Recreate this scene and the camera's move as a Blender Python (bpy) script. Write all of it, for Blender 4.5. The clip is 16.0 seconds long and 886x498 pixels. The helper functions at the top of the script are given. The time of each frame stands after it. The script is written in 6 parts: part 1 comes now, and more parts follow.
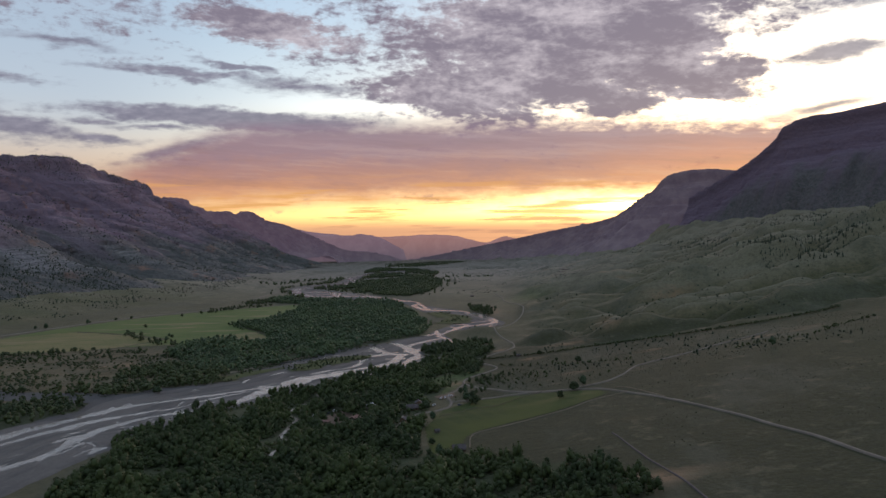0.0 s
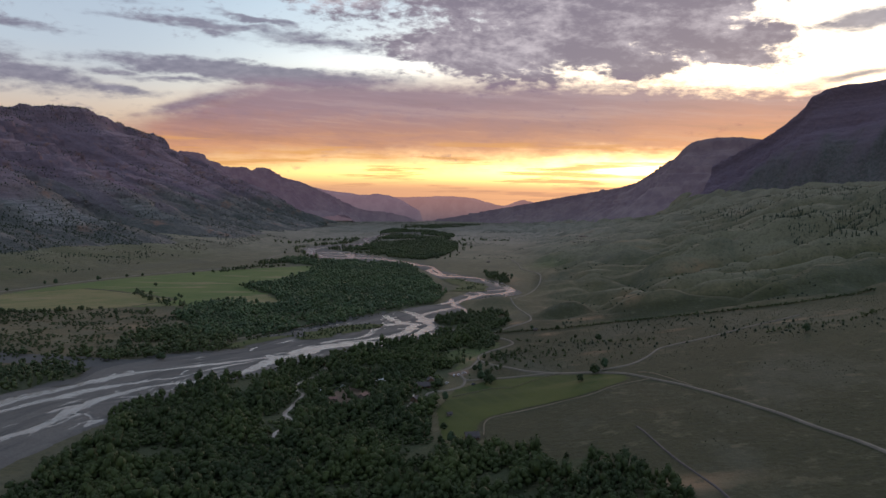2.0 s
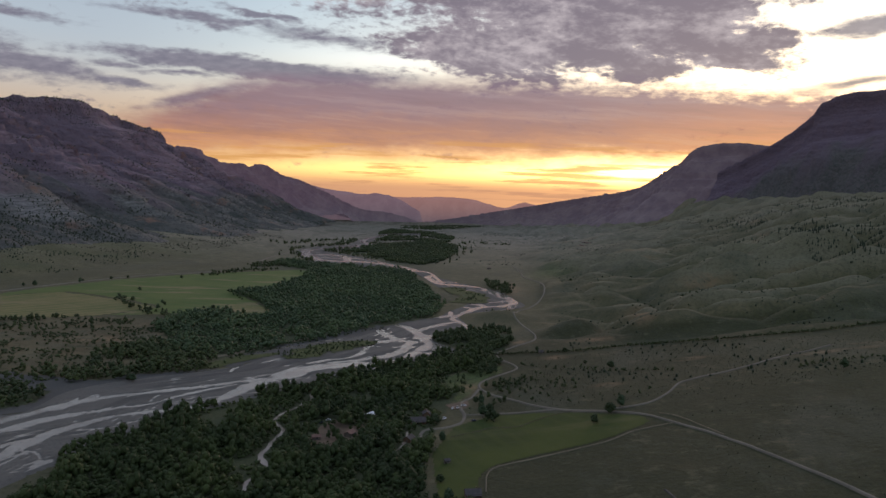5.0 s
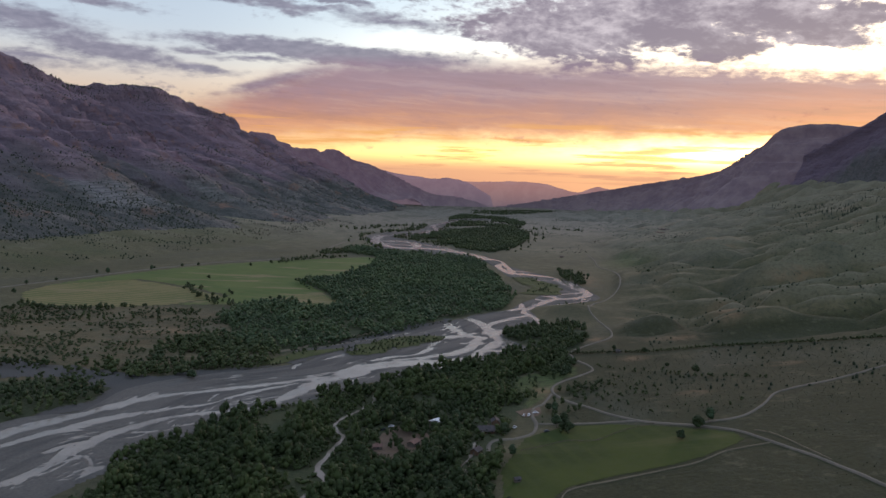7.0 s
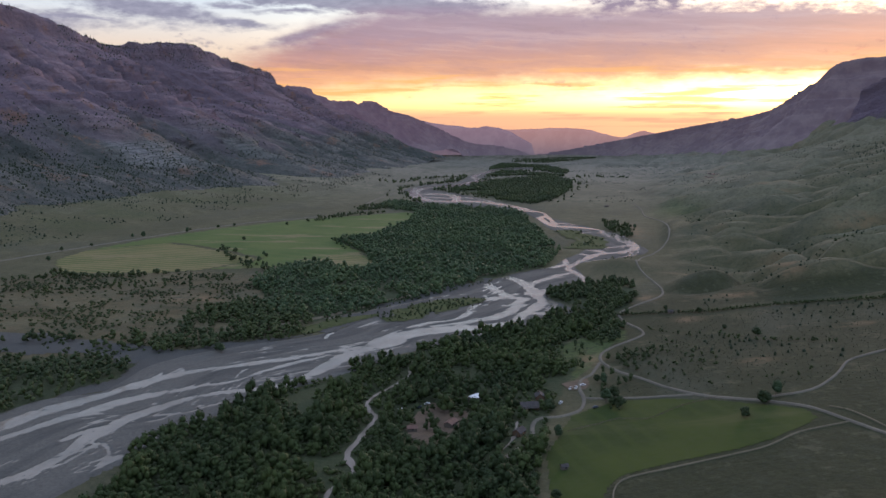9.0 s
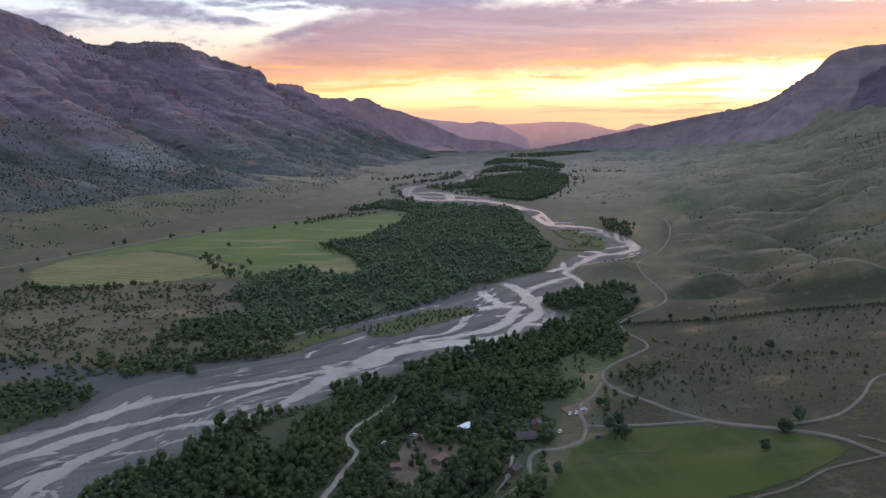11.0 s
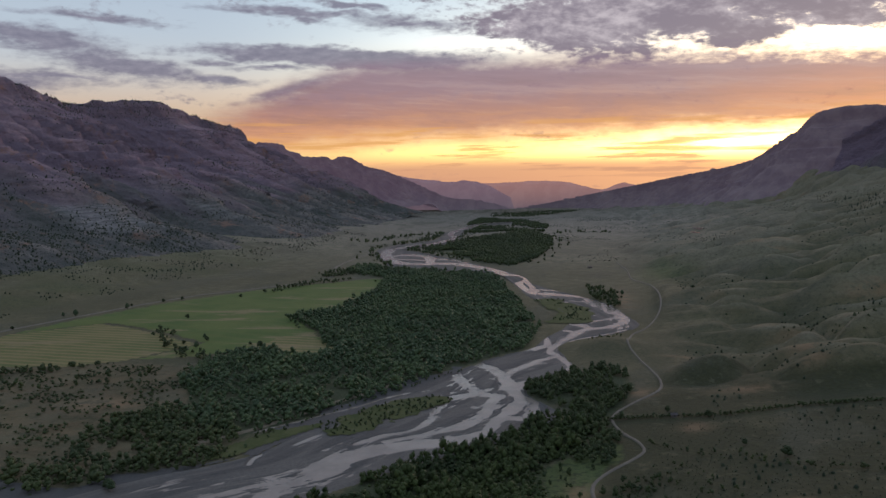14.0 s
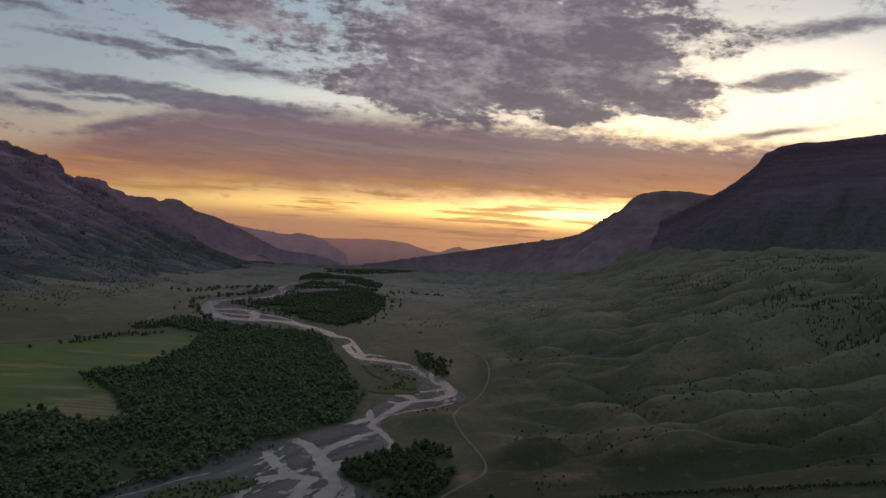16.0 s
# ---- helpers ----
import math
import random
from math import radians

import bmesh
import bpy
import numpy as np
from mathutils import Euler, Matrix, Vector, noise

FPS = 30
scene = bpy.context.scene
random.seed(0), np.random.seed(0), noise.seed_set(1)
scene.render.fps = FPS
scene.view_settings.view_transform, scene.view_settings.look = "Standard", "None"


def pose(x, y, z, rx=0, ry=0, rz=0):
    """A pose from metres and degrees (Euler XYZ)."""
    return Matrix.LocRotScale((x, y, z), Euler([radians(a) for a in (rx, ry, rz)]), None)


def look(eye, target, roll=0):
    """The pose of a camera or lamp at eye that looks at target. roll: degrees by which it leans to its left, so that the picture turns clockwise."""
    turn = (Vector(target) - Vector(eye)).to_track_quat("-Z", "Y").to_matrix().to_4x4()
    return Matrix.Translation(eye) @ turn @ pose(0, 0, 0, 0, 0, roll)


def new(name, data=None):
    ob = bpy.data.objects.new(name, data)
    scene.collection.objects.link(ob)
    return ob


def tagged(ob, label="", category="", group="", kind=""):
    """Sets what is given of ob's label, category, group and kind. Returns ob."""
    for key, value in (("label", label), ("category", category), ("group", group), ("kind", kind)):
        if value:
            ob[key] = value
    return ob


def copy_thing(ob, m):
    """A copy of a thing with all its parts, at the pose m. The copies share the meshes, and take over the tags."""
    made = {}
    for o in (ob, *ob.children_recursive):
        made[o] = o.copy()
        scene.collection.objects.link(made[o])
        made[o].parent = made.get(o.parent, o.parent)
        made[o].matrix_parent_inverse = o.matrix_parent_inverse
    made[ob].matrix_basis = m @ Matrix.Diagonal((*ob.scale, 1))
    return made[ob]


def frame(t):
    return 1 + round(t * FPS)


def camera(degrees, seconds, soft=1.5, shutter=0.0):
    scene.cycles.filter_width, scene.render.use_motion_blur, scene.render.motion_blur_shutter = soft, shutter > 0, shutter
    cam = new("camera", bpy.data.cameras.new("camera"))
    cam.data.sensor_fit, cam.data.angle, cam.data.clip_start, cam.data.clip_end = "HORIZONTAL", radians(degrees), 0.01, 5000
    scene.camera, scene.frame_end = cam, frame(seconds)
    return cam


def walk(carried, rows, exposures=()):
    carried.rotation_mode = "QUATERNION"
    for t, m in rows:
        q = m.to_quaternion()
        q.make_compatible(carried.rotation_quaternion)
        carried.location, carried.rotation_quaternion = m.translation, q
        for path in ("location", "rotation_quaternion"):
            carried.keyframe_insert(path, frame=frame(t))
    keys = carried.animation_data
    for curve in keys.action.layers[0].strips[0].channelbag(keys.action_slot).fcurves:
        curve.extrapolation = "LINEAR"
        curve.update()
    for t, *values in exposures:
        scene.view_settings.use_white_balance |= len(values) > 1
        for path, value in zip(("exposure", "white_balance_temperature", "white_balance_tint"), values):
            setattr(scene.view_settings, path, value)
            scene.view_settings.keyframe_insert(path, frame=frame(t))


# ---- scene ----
cam = camera(57.59, 16.0, 1.5)
PATH = [
    (0.0, look((0.00, 0.00, 159.99), (-47.0, 998.8, 146.0), -1.15)),
    (0.5, look((-0.80, 12.07, 162.56), (-52.4, 1010.6, 145.5), -0.85)),
    (1.0, look((-1.72, 21.24, 164.59), (-57.8, 1019.0, 128.9), -0.64)),
    (1.5, look((-2.61, 29.66, 166.53), (-65.5, 1026.9, 126.5), -0.20)),
    (2.0, look((-3.28, 40.49, 168.88), (-70.2, 1036.3, 105.9), 0.47)),
    (2.5, look((-4.18, 52.10, 170.81), (-57.5, 1048.6, 107.0), 0.89)),
    (3.0, look((-5.42, 64.88, 172.57), (-50.1, 1061.8, 108.0), 1.43)),
    (3.5, look((-6.36, 78.30, 174.56), (-53.5, 1075.4, 115.6), 1.56)),
    (4.0, look((-7.42, 91.44, 176.88), (-59.1, 1088.4, 119.2), 1.61)),
    (6.5, look((-12.13, 149.20, 186.44), (-138.0, 1137.7, 102.7), 1.53)),
    (7.0, look((-12.96, 161.67, 187.79), (-165.4, 1146.1, 100.5), 1.47)),
    (7.5, look((-13.81, 174.22, 189.12), (-169.3, 1157.8, 97.0), 1.43)),
    (8.0, look((-14.45, 186.51, 190.19), (-179.7, 1165.9, 73.9), 1.13)),
    (8.5, look((-15.14, 199.75, 191.76), (-213.0, 1169.4, 48.3), 0.04)),
    (11.0, look((-18.66, 265.31, 198.92), (-218.2, 1232.6, 42.1), -1.32)),
    (11.5, look((-19.44, 281.77, 200.33), (-216.6, 1253.0, 66.7), -1.23)),
    (12.0, look((-20.36, 297.74, 201.75), (-222.1, 1269.2, 76.7), -1.25)),
    (12.5, look((-20.22, 311.34, 203.14), (-226.1, 1282.6, 83.7), -1.47)),
    (13.0, look((-19.67, 325.37, 205.06), (-228.3, 1296.9, 92.6), -1.66)),
    (13.5, look((-19.73, 340.38, 206.84), (-210.3, 1315.7, 95.3), -1.48)),
    (14.0, look((-20.85, 355.98, 208.34), (-203.1, 1335.3, 120.5), -1.25)),
    (14.5, look((-21.46, 371.20, 209.81), (-171.9, 1357.9, 148.9), 0.23)),
    (15.0, look((-21.69, 386.39, 211.52), (-117.8, 1380.4, 160.1), 1.49)),
    (15.5, look((-20.69, 399.54, 212.76), (-60.7, 1398.1, 176.8), 2.47)),
    (16.0, look((-19.41, 412.17, 213.99), (-0.7, 1411.9, 198.8), 3.01)),
]
EXPOSURES = [(0.0, 0.03, 5740, 11), (0.5, 0.03, 5740, 11), (1.0, 0.00, 5740, 11), (1.5, 0.00, 5740, 11), (2.0, 0.04, 5740, 11), (2.5, 0.08, 5740, 11), (3.0, 0.04, 5740, 11), (3.5, -0.23, 5900, 11), (4.0, -0.30, 5900, 11), (6.5, 0.24, 5770, 11), (7.0, 0.20, 5720, 11), (7.5, 0.20, 5620, 11), (8.0, 0.47, 5570, 11), (8.5, 0.46, 5520, 11), (11.0, 0.76, 5480, 11), (11.5, -0.22, 5680, 11), (12.0, -0.11, 5680, 11), (12.5, -0.10, 5680, 11), (13.0, 0.25, 5680, 11), (13.5, 0.23, 5740, 11), (14.0, 0.00, 5740, 11), (14.5, -0.40, 5870, 11), (15.0, -0.38, 5920, 11), (15.5, -0.39, 5870, 11), (16.0, -0.70, 5900, 11)]
walk(cam, PATH, EXPOSURES)

# ---- light: evening sky after sunset, cloud decks lit from below the ridge ----
SUN_AZ, SUN_EL = 18.0, 6.0
world = bpy.data.worlds.new("evening_sky")
scene.world = world
world.use_nodes = True


class Nodes:
    """A short way to write node trees: sums of numbers and sockets."""

    def __init__(self, tree):
        self.tree = tree
        tree.nodes.clear()

    def add(self, kind):
        return self.tree.nodes.new(kind)

    def put(self, socket, value):
        if isinstance(value, bpy.types.NodeSocket):
            self.tree.links.new(value, socket)
        else:
            socket.default_value = value

    def math(self, op, a, b=0.0, c=0.0, clamp=False):
        node = self.add("ShaderNodeMath")
        node.operation, node.use_clamp = op, clamp
        for socket, value in zip(node.inputs, (a, b, c)):
            self.put(socket, value)
        return node.outputs[0]

    def ramp(self, value, low, high, smooth=True):
        node = self.add("ShaderNodeMapRange")
        node.interpolation_type = "SMOOTHSTEP" if smooth else "LINEAR"
        self.put(node.inputs["Value"], value)
        self.put(node.inputs["From Min"], low)
        self.put(node.inputs["From Max"], high)
        return node.outputs[0]

    def colours(self, value, stops):
        node = self.add("ShaderNodeValToRGB")
        self.put(node.inputs[0], value)
        el = node.color_ramp.elements
        while len(el) < len(stops):
            el.new(0.5)
        for e, (p, c) in zip(el, stops):
            e.position, e.color = p, (*c, 1)
        return node.outputs[0]

    def mix(self, factor, a, b, blend="MIX"):
        node = self.add("ShaderNodeMix")
        node.data_type, node.blend_type = "RGBA", blend
        self.put(node.inputs["Factor"], factor)
        for socket, value in ((node.inputs["A"], a), (node.inputs["B"], b)):
            if isinstance(value, tuple):
                value = (*value, 1)
            sockets = [s for s in node.inputs if s.name == socket.name and s.type == "RGBA"]
            self.put(sockets[0], value)
        return [s for s in node.outputs if s.type == "RGBA"][0]

    def noise(self, vector, scale, detail=5.0, rough=0.55, distort=0.0):
        node = self.add("ShaderNodeTexNoise")
        self.put(node.inputs["Vector"], vector)
        for key, value in (("Scale", scale), ("Detail", detail), ("Roughness", rough), ("Distortion", distort)):
            self.put(node.inputs[key], value)
        return node.outputs["Fac"]

    def vec(self, x, y, z=0.0):
        node = self.add("ShaderNodeCombineXYZ")
        for socket, value in zip(node.inputs, (x, y, z)):
            self.put(socket, value)
        return node.outputs[0]


n = Nodes(world.node_tree)
way = n.add("ShaderNodeTexCoord").outputs["Generated"]
split = n.add("ShaderNodeSeparateXYZ")
n.put(split.inputs[0], way)
dx, dy, dz = split.outputs
az = n.math("MULTIPLY", n.math("ARCTAN2", dx, dy), 57.2958)
el = n.math("MULTIPLY", n.math("ARCSINE", dz), 57.2958)
# soft wander of every cloud edge
wander = n.math("SUBTRACT", n.noise(n.vec(n.math("MULTIPLY", az, 0.22), n.math("MULTIPLY", el, 0.8)), 1.0, 6, 0.6), 0.5)
fine = n.math("SUBTRACT", n.noise(n.vec(n.math("MULTIPLY", az, 0.9), n.math("MULTIPLY", el, 2.4), 3.0), 1.0, 6, 0.62), 0.5)
el_w = n.math("ADD", el, n.math("MULTIPLY", wander, 2.6))
az_w = n.math("ADD", az, n.math("MULTIPLY", wander, 5.0))


def blob(at_az, at_el, wide, high, tilt=0.0, soft=0.5, edge=1.0):
    """A lens-shaped patch of sky, 1 within and 0 outside, with ragged edges."""
    a = n.math("SUBTRACT", az_w, at_az)
    e = n.math("SUBTRACT", n.math("SUBTRACT", n.math("ADD", el, n.math("MULTIPLY", wander, 1.6 * edge)), at_el), n.math("MULTIPLY", a, tilt))
    r = n.math("ADD", n.math("POWER", n.math("DIVIDE", a, wide), 2.0), n.math("POWER", n.math("DIVIDE", e, high), 2.0))
    r = n.math("ADD", n.math("SQRT", r), n.math("MULTIPLY", fine, 1.1 * edge))
    return n.ramp(r, 1.0 + soft * 0.5, 1.0 - soft)


def most(*values):
    total = values[0]
    for v in values[1:]:
        total = n.math("MAXIMUM", total, v)
    return total


sky_tex = n.add("ShaderNodeTexSky")
sky_tex.sky_type, sky_tex.sun_disc = "NISHITA", False
sky_tex.sun_elevation, sky_tex.sun_rotation = radians(SUN_EL), radians(SUN_AZ)
height = n.math("DIVIDE", n.math("ADD", el, 5.0), 95.0, clamp=True)
clear = n.colours(height, [
    (0.0, (0.50, 0.22, 0.12)), (0.05, (0.72, 0.33, 0.15)), (0.066, (0.98, 0.56, 0.17)), (0.085, (0.86, 0.45, 0.19)), (0.105, (0.70, 0.42, 0.24)),
    (0.13, (0.70, 0.58, 0.44)), (0.155, (0.56, 0.57, 0.54)), (0.20, (0.42, 0.495, 0.535)), (0.27, (0.38, 0.46, 0.55)), (0.45, (0.52, 0.545, 0.67)), (1.0, (0.53, 0.555, 0.70))])
clear = n.mix(0.06, clear, sky_tex.outputs[0])
# afterglow round the sun and the bright opening high over the mesa


def halo(at_az, at_el, wide, high):
    d = n.math("ADD", n.math("POWER", n.math("DIVIDE", n.math("SUBTRACT", az, at_az), wide), 2.0), n.math("POWER", n.math("DIVIDE", n.math("SUBTRACT", el, at_el), high), 2.0))
    return n.math("EXPONENT", n.math("MULTIPLY", d, -1.0))


clear = n.mix(halo(11.0, 2.3, 8.5, 0.98), clear, (2.1, 1.44, 0.62), "ADD")
clear = n.mix(halo(-2.0, 1.9, 12.0, 0.5), clear, (0.5, 0.34, 0.05), "ADD")
clear = n.mix(halo(25.5, 11.0, 6.5, 3.4), clear, (0.56, 0.47, 0.34), "ADD")
clear = n.mix(halo(10.0, 8.8, 9.0, 1.3), clear, (0.14, 0.13, 0.11), "ADD")
clear = n.mix(halo(-8.0, 9.4, 7.0, 0.9), clear, (0.22, 0.20, 0.17), "ADD")
clear = n.mix(halo(-24.0, 6.0, 7.0, 1.3), clear, (0.10, 0.06, 0.02), "ADD")
west = n.math("MULTIPLY", n.ramp(az, -20.0, 12.0), n.ramp(el, 16.0, 8.0))
clear = n.mix(west, clear, (0.12, 0.08, 0.04), "ADD")

clear = n.mix(n.math("MULTIPLY", n.ramp(az, -12.0, -28.0), 0.55), clear, n.mix(n.ramp(el, 4.0, 9.0), (0.50, 0.35, 0.25), (0.42, 0.45, 0.49)))

# high mottled deck: a closed grey sheet whose rim breaks up into small flakes
lift = n.math("MAXIMUM", dz, 0.03)
px, py = n.math("DIVIDE", dx, n.math("ADD", lift, 0.12)), n.math("DIVIDE", dy, n.math("ADD", lift, 0.12))
deck = n.noise(n.vec(px, py), 1.7, 6, 0.55, 0.2)
slant = n.math("ADD", el, n.math("MULTIPLY", az, 0.06))
mott = n.noise(n.vec(n.math("MULTIPLY", az, 0.20), n.math("MULTIPLY", slant, 0.60), 5.0), 1.0, 6, 0.62, 0.35)
flake = n.noise(n.vec(n.math("MULTIPLY", az, 1.25), n.math("MULTIPLY", el, 2.3), 7.0), 1.0, 5, 0.62, 0.3)
field = most(blob(6.5, 13.8, 15.0, 5.0, -0.02, 1.0, 0.5), blob(3.0, 10.2, 13.0, 2.4, -0.03, 1.0, 0.6), blob(11.5, 12.6, 8.5, 3.4, -0.05, 1.0, 0.5), blob(-1.5, 10.0, 7.0, 1.5, -0.05, 1.0, 0.6), blob(15.5, 10.6, 5.0, 1.6, -0.05, 1.6, 0.9), blob(-13.5, 14.2, 7.5, 1.6, -0.16, 1.4, 0.9),
             blob(16.0, 9.3, 7.5, 1.5, -0.02, 1.5, 0.9), blob(21.0, 13.6, 5.0, 1.2, 0.1, 1.5, 0.9), blob(0.0, 27.0, 60.0, 12.0, 0.0, 1.5, 0.4), blob(7.0, 9.2, 12.0, 1.3, -0.03, 1.2, 0.7))
holes = most(blob(5.3, 8.9, 3.6, 0.75, -0.22, 1.1, 1.0), blob(14.0, 8.4, 4.2, 0.8, 0.0, 1.1, 1.0), blob(21.5, 9.0, 4.2, 1.5, 0.1, 1.1, 0.9), blob(-9.5, 9.35, 4.5, 0.55, -0.06, 0.9, 0.6), blob(23.0, 14.0, 6.0, 2.0, 0.1, 1.2, 0.9))
rough = n.math("ADD", n.math("MULTIPLY", n.math("SUBTRACT", flake, 0.5), 0.9), n.math("ADD", n.math("MULTIPLY", n.math("SUBTRACT", mott, 0.5), 1.7), n.math("MULTIPLY", n.math("SUBTRACT", deck, 0.5), 0.5)))
cover = n.math("SUBTRACT", n.math("ADD", rough, n.math("MULTIPLY", field, 1.12)), n.math("MULTIPLY", holes, 0.56))
cover = n.ramp(cover, 0.16, 0.62)
thick = n.ramp(n.math("ADD", n.math("MULTIPLY", flake, 0.22), n.math("ADD", n.math("MULTIPLY", deck, 0.28), n.math("MULTIPLY", mott, 0.5))), 0.36, 0.56)
deck_col = n.mix(thick, (0.60, 0.50, 0.48), (0.232, 0.182, 0.208))
sky = n.mix(n.math("MULTIPLY", cover, 0.95), clear, deck_col)

# single streaks and banks
streaks = most(
    blob(-18.0, 8.5, 10.5, 0.62, -0.035, 0.4, 0.8), blob(-14.0, 8.2, 8.0, 0.7, -0.01, 0.5), blob(-20.5, 11.35, 6.0, 0.34, -0.05, 0.7), blob(-17.0, 11.75, 3.2, 0.28, -0.15, 0.7), blob(-12.5, 10.6, 4.5, 0.6, -0.08, 0.9),
    blob(-31.5, 7.7, 5.5, 1.0, -0.14, 0.6), blob(-38.0, 9.6, 6.0, 0.6, -0.06, 0.7), blob(-33.0, 10.6, 4.5, 0.3, -0.05, 0.8), blob(-40.0, 6.8, 6.0, 0.9, -0.05, 0.7), blob(-26.0, 6.9, 3.0, 0.5, -0.05, 0.7), blob(-20.8, 6.3, 3.6, 0.4, 0.26, 0.8), blob(-22.0, 7.75, 2.6, 0.2, -0.02, 0.9), blob(-25.5, 8.1, 2.2, 0.2, 0.0, 0.9),
    blob(-27.5, 12.9, 3.6, 0.35, -0.05, 1.0), blob(-36.0, 9.0, 4.0, 0.7, -0.1, 0.7), blob(-36.0, 7.0, 4.0, 0.4, -0.1, 0.8), blob(23.5, 11.2, 3.6, 0.7, 0.10, 0.6), blob(23.0, 7.9, 4.0, 0.3, 0.14, 0.9), blob(26.0, 14.4, 6.0, 0.6, 0.08, 0.9))
streak_col = n.mix(n.ramp(fine, -0.25, 0.3), (0.175, 0.155, 0.195), (0.29, 0.255, 0.285))
sky = n.mix(n.math("MULTIPLY", streaks, 0.88), sky, streak_col)
# the long bank over the valley, mauve above and fiery below
bank_top = n.math("ADD", n.math("ADD", 8.9, n.math("MULTIPLY", wander, 1.4)), n.math("MULTIPLY", fine, n.math("ADD", 0.8, n.math("MULTIPLY", n.ramp(az, -4.0, 10.0), 1.4))))
bank_top = n.math("SUBTRACT", bank_top, n.math("MULTIPLY", n.ramp(az, 6.0, 22.0), 0.9))
bank_edge = n.math("SUBTRACT", n.math("ADD", az_w, 18.6), n.math("MULTIPLY", n.math("SUBTRACT", n.math("ADD", el, fine), 7.6), 2.4))
bank = n.math("MULTIPLY", n.ramp(el, bank_top, n.math("SUBTRACT", bank_top, 1.7)), n.ramp(bank_edge, -2.5, 3.5))
low = n.math("ADD", n.math("SUBTRACT", 2.35, n.math("MULTIPLY", n.ramp(az, -12.0, -26.0), 0.6)), n.math("ADD", n.math("MULTIPLY", wander, 2.2), n.math("MULTIPLY", fine, 0.9)))
bank = n.math("MULTIPLY", bank, n.ramp(el, n.math("SUBTRACT", low, 0.9), n.math("ADD", low, 1.5)))
bank_h = n.math("DIVIDE", n.math("SUBTRACT", n.math("ADD", el, n.math("ADD", n.math("MULTIPLY", fine, 1.0), n.math("MULTIPLY", n.math("SUBTRACT", mott, 0.5), 2.0))), 2.0), 7.0, clamp=True)
bank_col = n.colours(bank_h, [(0.0, (0.88, 0.40, 0.13)), (0.20, (0.64, 0.29, 0.15)), (0.36, (0.44, 0.215, 0.165)), (0.58, (0.32, 0.188, 0.20)), (1.0, (0.26, 0.188, 0.225))])
bank_col = n.mix(n.math("MULTIPLY", n.math("MULTIPLY", n.ramp(az, 4.0, 17.0), n.ramp(el, 8.0, 4.0)), 0.5), bank_col, (0.72, 0.24, 0.10))
combed = n.noise(n.vec(n.math("MULTIPLY", az, 0.07), n.math("MULTIPLY", n.math("ADD", slant, n.math("MULTIPLY", wander, 0.8)), 1.1), 12.0), 1.0, 7, 0.66)
bank_col = n.mix(n.math("MULTIPLY", n.ramp(combed, 0.48, 0.66), 0.45), bank_col, n.colours(bank_h, [(0.0, (1.0, 0.52, 0.16)), (0.3, (0.66, 0.36, 0.22)), (0.7, (0.42, 0.29, 0.29)), (1.0, (0.36, 0.29, 0.32))]))
bank_col = n.mix(n.math("MULTIPLY", n.ramp(combed, 0.50, 0.34), 0.4), bank_col, n.colours(bank_h, [(0.0, (0.60, 0.24, 0.08)), (0.3, (0.36, 0.17, 0.115)), (0.7, (0.22, 0.14, 0.155)), (1.0, (0.19, 0.145, 0.175))]))
sky = n.mix(n.math("MULTIPLY", bank, 0.93), sky, bank_col)
# thin bars across the afterglow
bars = n.noise(n.vec(n.math("MULTIPLY", az, 0.10), n.math("MULTIPLY", el, 1.5), 9.0), 1.0, 5, 0.6)
bars = n.math("MULTIPLY", n.ramp(bars, 0.50, 0.62), n.math("MULTIPLY", n.ramp(el, 4.8, 3.2), n.ramp(el, -1.0, 0.5)))
sky = n.mix(n.math("MULTIPLY", bars, 0.8), sky, (0.80, 0.38, 0.11))
sky = n.mix(n.math("MULTIPLY", n.ramp(el, 1.9, 0.5), 0.85), sky, (0.66, 0.315, 0.175))
back = n.add("ShaderNodeBackground")
n.put(back.inputs["Color"], sky)
n.put(back.inputs["Strength"], 1.0)
n.put(n.add("ShaderNodeOutputWorld").inputs[0], back.outputs[0])

sun_data = bpy.data.lights.new("sun", "SUN")
sun_data.energy, sun_data.angle, sun_data.color = 0.8, radians(16), (1.0, 0.64, 0.42)
sun = new("sun", sun_data)
sun_way = Vector((math.sin(radians(SUN_AZ)) * math.cos(radians(SUN_EL + 4)), math.cos(radians(SUN_AZ)) * math.cos(radians(SUN_EL + 4)), math.sin(radians(SUN_EL + 4))))
sun.matrix_world = look(tuple(sun_way * 400), (0, 0, 0))

# ---- materials ----
def surface(name, build, rough=0.9, bump=0.0, bump_scale=1.0, bump_far=1.0):
    """A diffuse material; build(nodes, place) gives its colour, place being the object's own metres."""
    mat = bpy.data.materials.new(name)
    mat.use_nodes = True
    k = Nodes(mat.node_tree)
    place = k.add("ShaderNodeTexCoord").outputs["Object"]
    shader = k.add("ShaderNodeBsdfPrincipled")
    k.put(shader.inputs["Base Color"], build(k, place))
    k.put(shader.inputs["Roughness"], rough)
    k.put(shader.inputs["Specular IOR Level"], 0.2)
    if bump:
        node = k.add("ShaderNodeBump")
        k.put(node.inputs["Height"], k.noise(place, bump_scale, 6, 0.65))
        k.put(node.inputs["Strength"], bump)
        k.put(node.inputs["Distance"], bump_far)
        k.put(shader.inputs["Normal"], node.outputs[0])
    k.put(k.add("ShaderNodeOutputMaterial").inputs[0], shader.outputs[0])
    return mat


